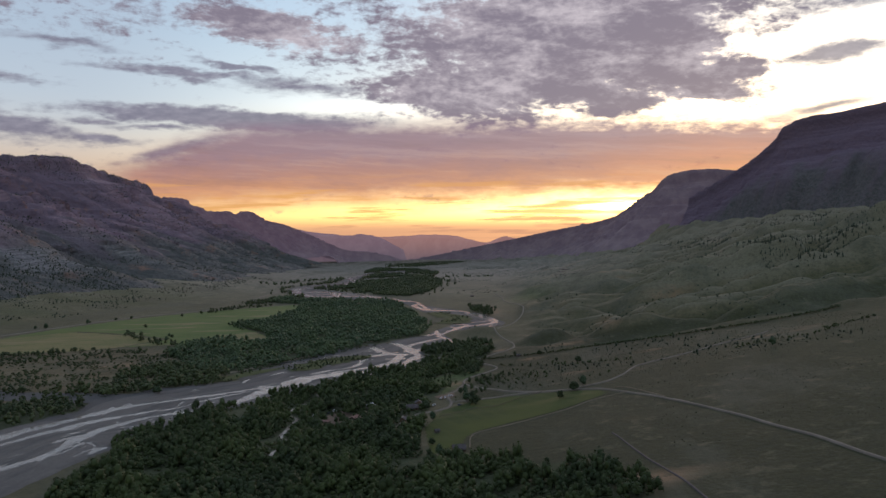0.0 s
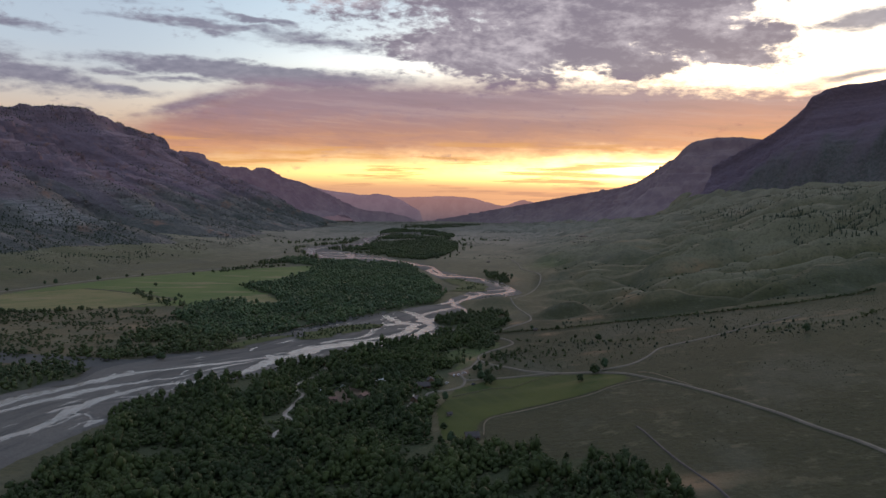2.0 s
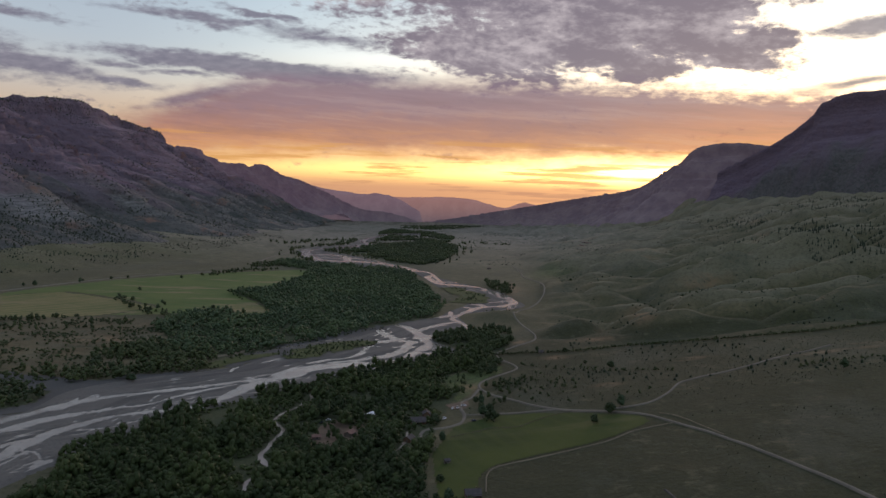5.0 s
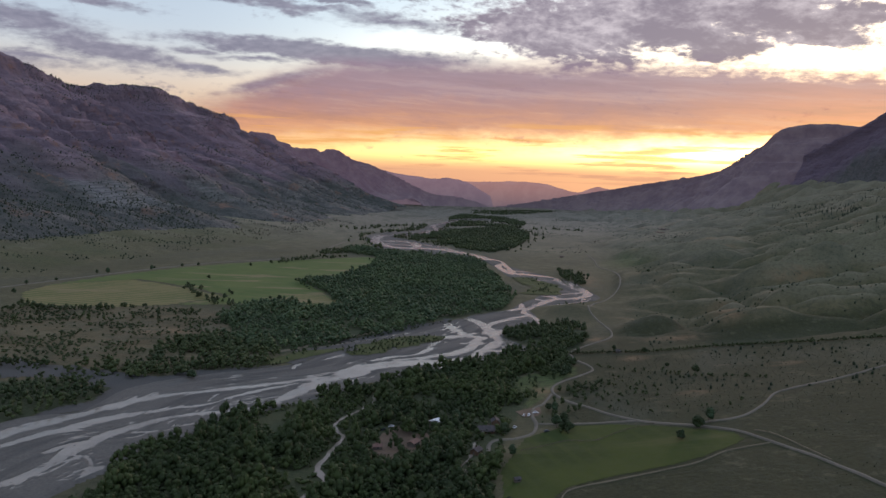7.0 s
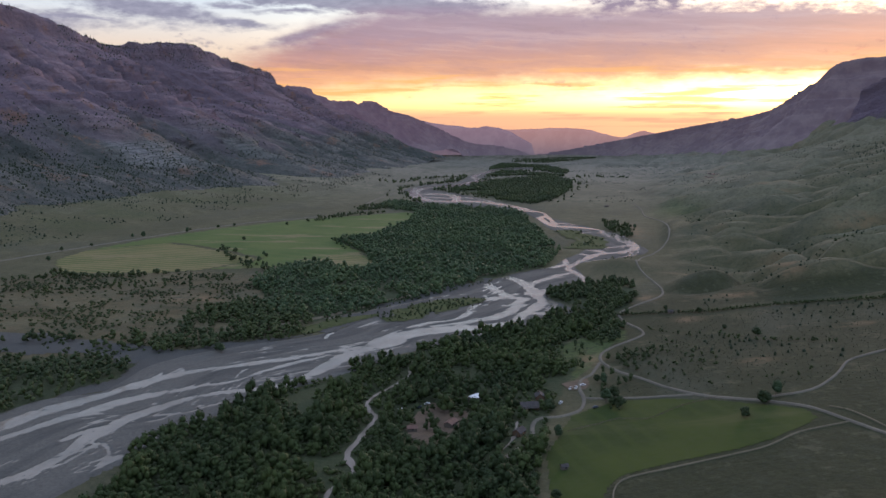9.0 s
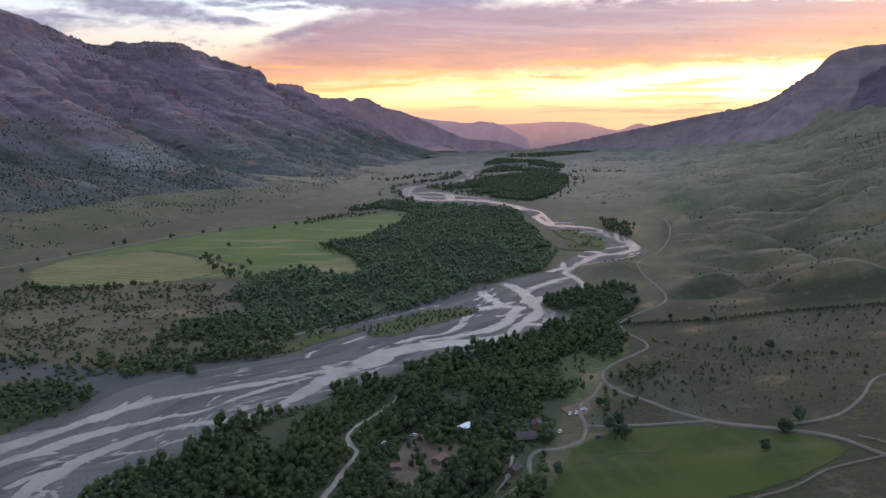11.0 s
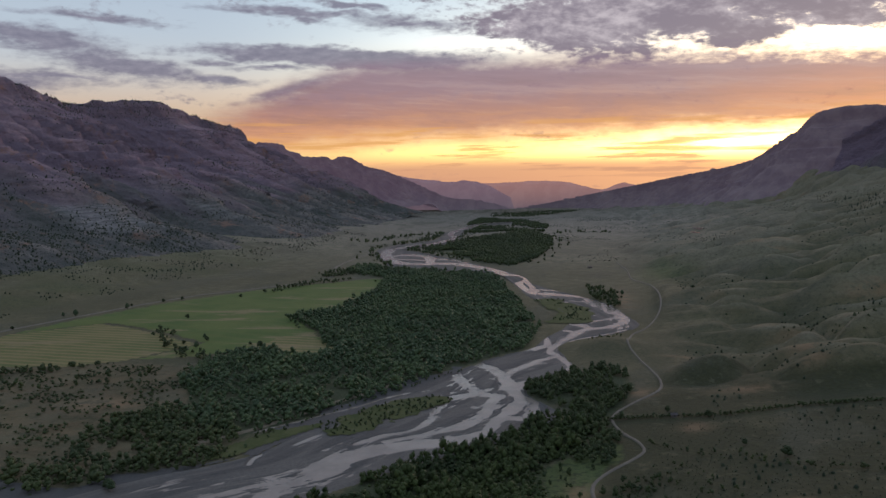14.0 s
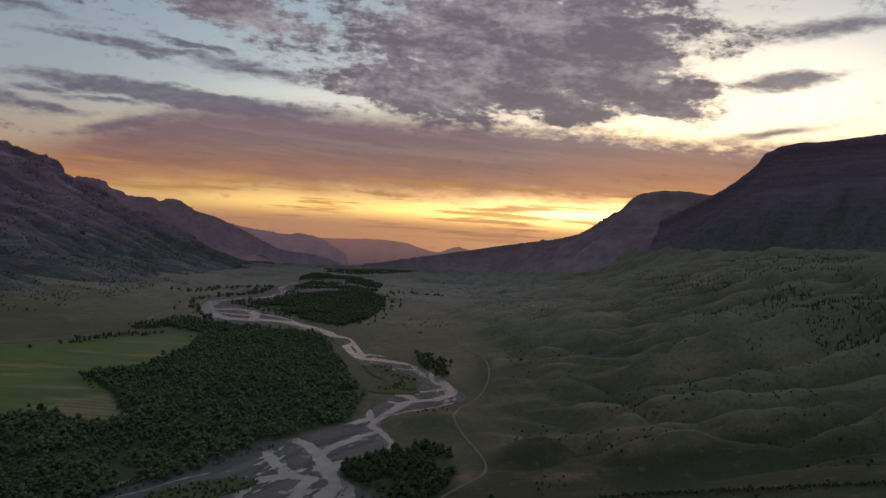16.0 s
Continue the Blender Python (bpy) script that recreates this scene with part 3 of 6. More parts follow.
APRON_X = np.array([-850, -850, -760, -700, -640, -580, -570, -640, -760, -900]) * U


def open_ground(x, y):
    """Height of the open ground: level valley floor, rolling foothills on one side, the apron of the mountain on the other."""
    s = np.maximum(0, x - np.interp(y, TOE_Y, TOE_X))
    k = 0.8 + 0.35 * np.clip((y / U - 700) / 1000, 0, 1)
    hill = (0.11 * s + 0.000165 * s * s) * k
    hill = 235 * np.tanh(hill / 235) * (1 - 0.6 * step(y, 2700, 4300) * (1 - step(s, 750, 1100)))
    hill = hill + 4 * step(x, 14, 90) * (1 - step(y, 770, 930)) * step(s, 0, 60)
    # rounded spurs that run down to the river, parted by sharp gullies; the flat before them is smooth
    roll = step(s, 12, 120) * step(y + 0.25 * x, 1060, 1260) * (1.45 - 0.45 * step(y, 1700, 2500))
    bend = 0.35 * fbm(x / 240, y / 200, 2, 7)
    spur = np.abs(fbm(x / 250 + 3 + bend, y / 105 + bend, 2, 5)) + 0.5 * np.abs(fbm(x / 95, y / 52 + bend, 2, 9))
    calm = 1 - 0.85 * np.exp(-(((x - 270) / 110) ** 2 + ((y - 2700) / 330) ** 2))
    hill = hill + roll * calm * (44 * (spur - 0.36)) + step(s, 300, 900) * 16 * fbm(x / 260, y / 260, 3, 21)
    hill = hill + step(s, 5, 60) * (0.9 * fbm(x / 34, y / 34, 3, 11)) * (0.25 + 0.75 * roll)
    a = np.maximum(0, np.interp(y, APRON_Y, APRON_X) - x)
    apron = (1 - step(y, 4000, 6500)) * 90 * np.tanh(0.12 * a / 90) + step(a, 0, 200) * 3.0 * fbm(x / 90, y / 160, 3, 31)
    bluff = 11 * np.exp(-(((x - 2) / 40) ** 2 + ((y - 1335) / 38) ** 2)) + 14 * step(s, 2, 30) * np.exp(-((y - 1700) / 170) ** 2)
    return hill + apron + bluff - 0.006 * np.maximum(0, y - 1730) - 0.016 * np.maximum(0, y - 4300) * (1 - step(s, 500, 900)) + 0.35 * fbm(x / 25, y / 25, 2, 41)


POOLS = [(299, 2905, 17, 42), (278, 2815, 14, 32)]
POOL_LEVEL = [float(np.max(open_ground(np.array([px_, px_, px_ - 8.0]), np.array([py_, py_ - 60.0, py_ - 90.0])))) for px_, py_, _, _ in POOLS]


def ground_z(x, y):
    """The open ground with a level hollow round each stock pond."""
    z = open_ground(x, y)
    for (px_, py_, wx, wy), level in zip(POOLS, POOL_LEVEL):
        w = 1 - step(np.hypot((x - px_) / wx, (y - py_) / wy), 1.15, 2.0)
        z = z * (1 - w) + (level - 0.4) * w - 1.5 * np.exp(-(((x - px_ + 6) / 30) ** 2 + ((y - py_ + 95) / 35) ** 2))
    return z


FOREST_NEAR = plan([(-206, 436), (-222, 470), (-208, 507), (-196, 555), (-166, 607), (-138, 648), (-134, 662), (-104, 696), (-66, 738), (-50, 776), (-30, 792), (-14, 770), (-22, 720), (-44, 690), (-40, 660), (-30, 640), (-34, 600), (-40, 545),
                    (-38, 480), (-36, 440), (-22, 424), (8, 402), (40, 384), (62, 350), (80, 250), (-205, 250)])
WOODS_BEND = plan([(-66, 842), (-62, 866), (-42, 884), (-28, 908), (-8, 925), (10, 900), (14, 860), (4, 815), (-6, 780), (-32, 800)])
FOREST_LEFT = plan([(-232, 716), (-200, 766), (-166, 818), (-134, 890), (-104, 950), (-74, 992), (-70, 1100), (-92, 1200), (-116, 1300), (-145, 1440), (-180, 1560), (-240, 1606), (-330, 1606), (-420, 1690), (-445, 1640), (-400, 1560),
                    (-335, 1500), (-318, 1369), (-312, 1212), (-352, 1127), (-300, 1060), (-249, 960), (-268, 932), (-332, 962), (-350, 905), (-335, 850), (-300, 790), (-270, 745)])
BANK_TREES = plan([(-313, 518), (-288, 570), (-300, 598), (-350, 605), (-440, 570), (-520, 520), (-520, 430), (-330, 420)])
FOREST_FAR = np.array([(-470, 2772), (-453, 3173), (-381, 3259), (-279, 3563), (-171, 3229), (-140, 2866), (-160, 2450), (-205, 2270), (-290, 2330), (-370, 2490), (-470, 2620), (-520, 2740)], float)
FOREST_UP = np.array([(-511, 3414), (-611, 4241), (-661, 5030), (-351, 4471), (-205, 3894), (-206, 3479), (-349, 3574)], float)
FOREST_END = np.array([(-800, 5700), (-760, 6600), (-300, 7600), (-120, 7400), (-300, 5900), (-420, 5200)], float)
SCRUB = plan([(-570, 840), (-430, 900), (-345, 900), (-300, 790), (-240, 700), (-285, 650), (-300, 600), (-450, 580), (-620, 560), (-640, 760)])
FIELD_MOWN = plan([(-617, 932), (-632, 1010), (-560, 1085), (-470, 1040), (-392, 985), (-423, 911), (-470, 880), (-561, 868)])
FIELD_HAY = plan([(-630, 1014), (-610, 1110), (-566, 1235), (-486, 1371), (-430, 1425), (-356, 1500), (-330, 1480), (-318, 1369), (-312, 1212), (-352, 1135), (-300, 1062), (-249, 962), (-268, 932), (-332, 962), (-379, 928), (-420, 913), (-390, 988), (-470, 1043), (-560, 1088)])
FIELD_GREEN = np.array([(-50, 667), (-45, 700), (-40, 730), (-28, 745), (-5, 762), (25, 760), (54, 749), (84, 727), (103, 714), (106, 700), (92, 683), (74, 668), (56, 661), (28, 652), (5, 642), (-7, 634), (-14, 618), (-16, 567), (-40, 581), (-45, 627)], float)
MEADOW = np.array([(-66, 905), (-49, 930), (-30, 950), (-19, 1000), (-4, 1020), (0, 940), (-14, 912), (-20, 882), (-30, 838), (-40, 812), (-56, 845)], float)
ROAD_MAIN = np.array([(229, 333), (207, 427), (196, 483), (187, 513), (176, 553), (163, 593), (151, 627), (136, 663), (121, 691), (105, 718), (85, 733), (71, 742), (57, 752), (40, 767), (24, 788), (11, 808), (-8, 832), (-15, 846), (-21, 865), (-21, 886), (-15, 902), (-6, 917), (5, 932),
                      (16, 952), (13, 975), (5, 993), (-2, 1017), (-5, 1042), (-1, 1062), (13, 1088), (28, 1111), (41, 1134), (45, 1163), (40, 1214), (30, 1275), (20, 1333), (29, 1413), (51, 1467), (80, 1600), (88, 1796), (83, 1907), (57, 1992), (53, 2145), (36, 2327)], float)
ROAD_HILL = plan([(64, 556), (85, 563), (102, 586), (113, 608), (128, 621), (155, 636), (194, 665), (240, 690)])
ROAD_LANE = np.array([(42, 763), (22, 765), (-2, 765), (-23, 766), (-30, 768)], float)
ROAD_PAD = np.array([(-22, 857), (-26, 834), (-29, 823), (-35, 811), (-35, 788), (-32, 774), (-31, 762), (-32, 748), (-36, 739), (-46, 731), (-57, 730), (-62, 722), (-62, 708), (-60, 688), (-68, 673), (-76, 655)], float)
ROAD_LEFT = plan([(-700, 820), (-668, 957), (-640, 1060), (-618, 1140), (-590, 1225), (-553, 1310), (-500, 1380), (-445, 1470), (-440, 1560), (-478, 1680), (-490, 1915), (-480, 2300)])
HEDGE = plan([(-6, 781), (28, 779), (63, 775), (99, 780), (125, 780), (165, 774), (215, 764), (270, 752), (330, 760)])
BAR_GREEN = plan([(-186, 742), (-176, 768), (-158, 800), (-132, 822), (-112, 818), (-116, 796), (-140, 770), (-156, 740), (-172, 730)])
ISLE_GREEN = plan([(-58, 1110), (-58, 1180), (-88, 1280), (-62, 1300), (-30, 1230), (-16, 1180), (-20, 1130)])
DIRT_YARD = np.array([(-146, 699), (-138, 752), (-128, 745), (-114, 730), (-106, 735), (-100, 719), (-108, 700), (-110, 682), (-117, 668), (-126, 646), (-133, 648), (-134, 676)], float)


# ---- mesh helpers ----
def raw_mesh(name, verts, faces, sides, smooth=False):
    """A mesh from arrays: verts n x 3, faces m x sides."""
    mesh = bpy.data.meshes.new(name)
    verts, faces = np.ascontiguousarray(verts, np.float32), np.ascontiguousarray(faces, np.int32)
    mesh.vertices.add(len(verts))
    mesh.vertices.foreach_set("co", verts.ravel())
    mesh.loops.add(faces.size)
    mesh.loops.foreach_set("vertex_index", faces.ravel())
    mesh.polygons.add(len(faces))
    mesh.polygons.foreach_set("loop_start", np.arange(0, faces.size, sides, dtype=np.int32))
    if smooth:
        mesh.polygons.foreach_set("use_smooth", np.ones(len(faces), bool))
    mesh.update(calc_edges=True)
    return mesh


def grid_faces(rows, cols, keep=None):
    i = np.arange(rows * cols).reshape(rows, cols)
    f = np.stack((i[:-1, :-1], i[:-1, 1:], i[1:, 1:], i[1:, :-1]), -1).reshape(-1, 4)
    return f if keep is None else f[keep.ravel()]


def set_attribute(mesh, name, values):
    mesh.attributes.new(name, "FLOAT", "POINT").data.foreach_set("value", np.ascontiguousarray(values, np.float32).ravel())


def setting(name, mesh, material, label, category):
    mesh.materials.append(material)
    return tagged(new(name, mesh), label, category, kind="structure")


def part(name, bm, material, parent, label=""):
    mesh = bpy.data.meshes.new(name)
    bm.to_mesh(mesh)
    bm.free()
    mesh.materials.append(material)
    ob = new(name, mesh)
    ob.parent = parent
    return tagged(ob, label)


# ---- the ground sheet ----
def build_ground():
    front = np.radians(np.arange(-50, 50.01, 0.23))
    rest = np.radians(np.arange(56, 305, 4.0))
    angle = np.concatenate((front, rest))
    ring = np.concatenate(([1.0], np.geomspace(190, 3300, 310), np.geomspace(3330, 9500, 60)))
    a, r = np.meshgrid(angle, ring)
    a, r = np.hstack((a, a[:, :1])), np.hstack((r, r[:, :1]))
    x, y = np.sin(a) * r, np.cos(a) * r
    z = ground_z(x, y)
    bed = inside(RIVER_POLY, x, y)
    z = np.where(bed, -1.6 - 0.006 * np.maximum(0, y - 1730), z)
    near_river = np.minimum(line_distance(RIVER_L[::10], x, y), line_distance(RIVER_R[::10], x, y))
    z = z - 2.2 * (1 - step(near_river, 10, 45)) * step(y, 1800, 2200) * step(5200 - y, 0, 300)
    verts = far_in(np.stack((x, y, z), -1).reshape(-1, 3))
    mesh = raw_mesh("ground", verts, grid_faces(*x.shape), 4, True)
    lush = np.zeros(x.shape)
    wooded = np.zeros(x.shape)
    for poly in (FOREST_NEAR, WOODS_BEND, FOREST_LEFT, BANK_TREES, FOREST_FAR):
        wooded = np.maximum(wooded, inside(poly, x, y))
    lush = np.maximum(lush, inside(MEADOW, x, y) * 0.9)
    lush = np.maximum(lush, (0.16 + 0.3 * fbm(x / 150, y / 60, 3, 79)) * step(np.interp(y, APRON_Y, APRON_X) + 90 - x, 0, 150) * (1 - step(y, 2000, 3200)))
    lush = np.maximum(lush, 0.12 * step(x, 150, 420) * step(2600 - y, 0, 900))
    bare = np.maximum(0.3 * inside(SCRUB, x, y), 0.9 * np.exp(-(((x - 200) / 26) ** 2 + ((y - 1235) / 30) ** 2)))
    bare = np.maximum(bare, 0.9 * np.exp(-(((x - 95) / 30) ** 2 + ((y - 452) / 12) ** 2)))
    bare = np.maximum(bare, 0.9 * np.exp(-(((x + 480) / 55) ** 2 + ((y - 1040) / 24) ** 2)))
    bare = np.maximum(bare, 0.4 * step(fbm(x / 120, y / 60, 3, 77), 0.45, 0.65) * step(x, 60, 200))
    bare = np.maximum(bare, 0.85 * np.exp(-(((x - 28) / 18) ** 2 + ((y - 1730) / 110) ** 2)))
    for bx, by, wx, wy in ((345, 1505, 40, 14), (215, 1338, 30, 8), (100, 1282, 50, 5), (300, 890, 20, 8), (190, 935, 14, 6), (24, 1128, 14, 18), (113, 1111, 34, 9), (59, 1004, 12, 12), (94, 830, 11, 9), (179, 1141, 14, 10), (-14, 728, 9, 4), (-30, 872, 10, 22)):
        bare = np.maximum(bare, 0.75 * np.exp(-(((x - bx) / wx) ** 2 + ((y - by) / wy) ** 2)))
    lush = np.maximum(lush, 0.7 * np.exp(-(((x - 125) / 45) ** 2 + ((y - 2080) / 150) ** 2)))
    set_attribute(mesh, "lush", lush)
    set_attribute(mesh, "wooded", wooded * (y > 430))
    set_attribute(mesh, "bare", bare)
    # near sage flat; its extra darkness is windscreen vignetting put into the colour
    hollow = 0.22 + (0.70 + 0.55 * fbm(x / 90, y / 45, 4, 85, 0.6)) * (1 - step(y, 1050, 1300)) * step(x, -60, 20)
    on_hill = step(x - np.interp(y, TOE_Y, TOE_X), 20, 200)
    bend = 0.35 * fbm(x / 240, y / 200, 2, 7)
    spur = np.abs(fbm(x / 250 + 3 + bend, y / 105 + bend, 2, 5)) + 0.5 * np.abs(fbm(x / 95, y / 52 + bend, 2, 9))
    # painted relief: gullies darker, spur tops paler as if lit
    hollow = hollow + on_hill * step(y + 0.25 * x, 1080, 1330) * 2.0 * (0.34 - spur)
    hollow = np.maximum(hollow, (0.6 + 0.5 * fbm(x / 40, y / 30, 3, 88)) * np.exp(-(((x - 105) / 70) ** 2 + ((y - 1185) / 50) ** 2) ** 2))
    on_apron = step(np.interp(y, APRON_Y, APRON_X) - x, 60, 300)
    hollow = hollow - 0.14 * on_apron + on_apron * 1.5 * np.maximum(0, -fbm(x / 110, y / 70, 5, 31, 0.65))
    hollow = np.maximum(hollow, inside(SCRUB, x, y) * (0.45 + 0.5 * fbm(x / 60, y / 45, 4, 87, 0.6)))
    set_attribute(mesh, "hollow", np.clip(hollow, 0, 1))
    # dry grass grows paler up the valley, partly standing in for haze
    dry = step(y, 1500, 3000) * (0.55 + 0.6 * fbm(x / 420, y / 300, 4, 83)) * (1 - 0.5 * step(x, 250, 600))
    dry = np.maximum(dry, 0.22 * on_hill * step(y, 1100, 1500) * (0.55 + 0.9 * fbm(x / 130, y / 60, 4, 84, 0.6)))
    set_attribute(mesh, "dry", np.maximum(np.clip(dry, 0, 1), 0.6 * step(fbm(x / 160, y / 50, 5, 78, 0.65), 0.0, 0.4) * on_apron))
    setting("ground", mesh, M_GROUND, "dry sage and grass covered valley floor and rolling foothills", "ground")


build_ground()


# threads of water in the bed: places along each thread and its width there
THREAD_MAIN = [(-243, 800, 16), (-238, 832, 17), (-229, 861, 21), (-218, 891, 22), (-206, 921, 24), (-188, 939, 24), (-168, 953, 22), (-142, 964, 20), (-121, 976, 17), (-107, 997, 11), (-98, 1040, 10), (-88, 1074, 11), (-88, 1099, 8),
               (-102, 1140, 13), (-114, 1183, 10), (-132, 1218, 11), (-154, 1239, 11)]
THREAD_BEND = [(-100, 1140, 22), (-78, 1161, 18), (-56, 1188, 12), (-43, 1226, 8), (-47, 1248, 8), (-60, 1276, 8), (-71, 1314, 7), (-60, 1359, 10), (-50, 1397, 10), (-36, 1438, 11), (-21, 1456, 12), (2, 1470, 12), (20, 1500, 11), (24, 1535, 14), (15, 1585, 22), (4, 1623, 22), (-10, 1662, 17), (-30, 1738, 15)]
THREAD_UP = [(-30, 1738, 15), (-60, 1758, 20), (-100, 1780, 20), (-126, 1794, 14), (-150, 1866, 12), (-162, 1927, 12), (-152, 1992, 14), (-165, 2050, 16), (-208, 2075, 22), (-230, 2150, 22), (-265, 2205, 26), (-301, 2248, 30), (-339, 2290, 34), (-387, 2310, 38), (-440, 2300, 34), (-490, 2320, 30), (-540, 2400, 26), (-590, 2540, 26), (-620, 2680, 26), (-612, 2800, 28), (-575, 2880, 30), (-537, 2960, 26), (-512, 3090, 34), (-498, 3210, 30)]
THREAD_FAR = [(-498, 3210, 24), (-560, 3420, 20), (-575, 3700, 26), (-560, 4000, 34), (-500, 4250, 40), (-420, 4310, 40)]
THREAD_BAR = [(-551, 2526, 26), (-516, 2543, 40), (-467, 2502, 28), (-440, 2420, 20), (-423, 2330, 18)]
THREAD_NORTH = [(-206, 905, 20), (-217, 883, 20), (-237, 869, 17), (-256, 855, 11), (-270, 841, 10), (-286, 825, 12), (-304, 812, 12), (-320, 800, 11), (-337, 787, 12), (-350, 772, 15), (-362, 755, 16), (-371, 736, 17), (-379, 717, 18), (-387, 700, 20), (-400, 670, 20), (-415, 600, 18), (-420, 500, 18), (-430, 380, 18)]
THREAD_SOUTH = [(-230, 863, 11), (-235, 836, 17), (-241, 810, 16), (-246, 784, 13), (-255, 766, 13), (-267, 755, 12), (-280, 748, 11), (-296, 739, 10), (-307, 729, 10), (-317, 712, 12), (-325, 693, 14), (-332, 676, 14), (-334, 657, 14), (-337, 641, 13), (-332, 616, 11), (-340, 580, 11), (-365, 520, 12), (-380, 440, 12), (-390, 340, 12)]
THREAD_MID = [(-251, 848, 6), (-265, 830, 7), (-276, 812, 8), (-286, 794, 8), (-292, 775, 8), (-304, 761, 7), (-318, 748, 9), (-332, 735, 12), (-345, 722, 16), (-357, 705, 16), (-366, 683, 14), (-377, 663, 12), (-392, 620, 12), (-400, 540, 12)]
THREAD_CROSS = [(-151, 1240, 10), (-167, 1205, 8), (-156, 1164, 8), (-143, 1137, 10), (-126, 1110, 12), (-110, 1105, 12), (-113, 1080, 8), (-115, 1049, 10), (-121, 1024, 11), (-134, 999, 8), (-152, 988, 7), (-168, 975, 7), (-184, 961, 8)]
THREAD_EDGE = [(-126, 1110, 12), (-146, 1103, 10), (-159, 1081, 9), (-159, 1048, 6), (-160, 1020, 6), (-170, 992, 6), (-183, 984, 7), (-205, 955, 7)]
THREAD_ISLE = [(-25, 1456, 10), (-34, 1477, 12), (-52, 1489, 13), (-72, 1471, 8), (-81, 1436, 6), (-81, 1384, 5), (-76, 1340, 8), (-89, 1326, 13), (-109, 1311, 12), (-128, 1293, 11), (-145, 1264, 9), (-154, 1239, 9)]
RILLS = [[(-246, 806, 4.8), (-256, 797, 4.7), (-268, 784, 3.6), (-278, 778, 3.6)], [(-301, 798, 3), (-302, 786, 3), (-300, 774, 2.4)], [(-275, 729, 4), (-285, 718, 4), (-291, 708, 4.2), (-298, 694, 4), (-317, 686, 4)], [(-331, 672, 8), (-343, 654, 8), (-349, 636, 8)],
         [(-331, 637, 3), (-314, 629, 3), (-305, 609, 2.4)], [(-287, 593, 3), (-282, 579, 4.5), (-277, 568, 4)], [(-112, 1176, 6), (-103, 1210, 8), (-87, 1245, 8), (-69, 1276, 7)], [(-88, 1109, 8), (-74, 1084, 7), (-71, 1052, 6), (-77, 1037, 10), (-97, 1037, 9)], [(-52, 1078, 4), (-44, 1049, 5)]]
RILLS_UP = [[(-49, 1367, 6), (-28, 1391, 7), (1, 1412, 9), (24, 1442, 10)], [(-135, 1841, 12), (-82, 1818, 12), (-40, 1773, 10)], [(-112, 1723, 4), (-89, 1660, 4), (-84, 1643, 4)], [(-67, 1692, 4), (-43, 1621, 4)], [(-271, 900, 4), (-274, 930, 7), (-275, 945, 4)], [(-252, 946, 4), (-243, 970, 4)], [(-221, 1006, 3.4), (-222, 1036, 3), (-226, 1055, 2)]]
WEB = [[(-40, 1500, 8), (-10, 1520, 9), (10, 1540, 9)], [(-60, 1440, 8), (-48, 1430, 8)], [(-18, 1700, 8), (-40, 1690, 7), (-58, 1700, 6)], [(-330, 2330, 14), (-380, 2400, 16), (-430, 2440, 18)], [(-545, 2440, 14), (-500, 2420, 16), (-450, 2400, 14)], [(-120, 1810, 8), (-140, 1900, 8), (-150, 1960, 8)]]
THREADS = WEB + [THREAD_MAIN, THREAD_BEND, THREAD_UP, THREAD_FAR, THREAD_BAR, THREAD_NORTH, THREAD_SOUTH, THREAD_MID, THREAD_CROSS, THREAD_EDGE, THREAD_ISLE] + RILLS + RILLS_UP


def in_thread(points, x, y, best):
    """How deep within a thread of water each place lies: 1 on its middle line, 0 at its edge, negative outside."""
    p = smooth_line(points, 9.0)
    for (x0, y0, w0), (x1, y1, w1) in zip(p[:-1], p[1:]):
        reach = 2 * max(w0, w1) + 4
        near_by = (x > min(x0, x1) - reach) & (x < max(x0, x1) + reach) & (y > min(y0, y1) - reach) & (y < max(y0, y1) + reach)
        if not near_by.any():
            continue
        xs, ys = x[near_by], y[near_by]
        dx_, dy_ = x1 - x0, y1 - y0
        t = np.clip(((xs - x0) * dx_ + (ys - y0) * dy_) / (dx_ * dx_ + dy_ * dy_ + 1e-9), 0, 1)
        d = np.hypot(xs - x0 - t * dx_, ys - y0 - t * dy_)
        best[near_by] = np.maximum(best[near_by], 1 - d / (0.5 * (w0 + (w1 - w0) * t) * (0.78 + 0.22 * step(ys, 780, 900) + 0.34 * step(ys, 930, 1080))))
    return best


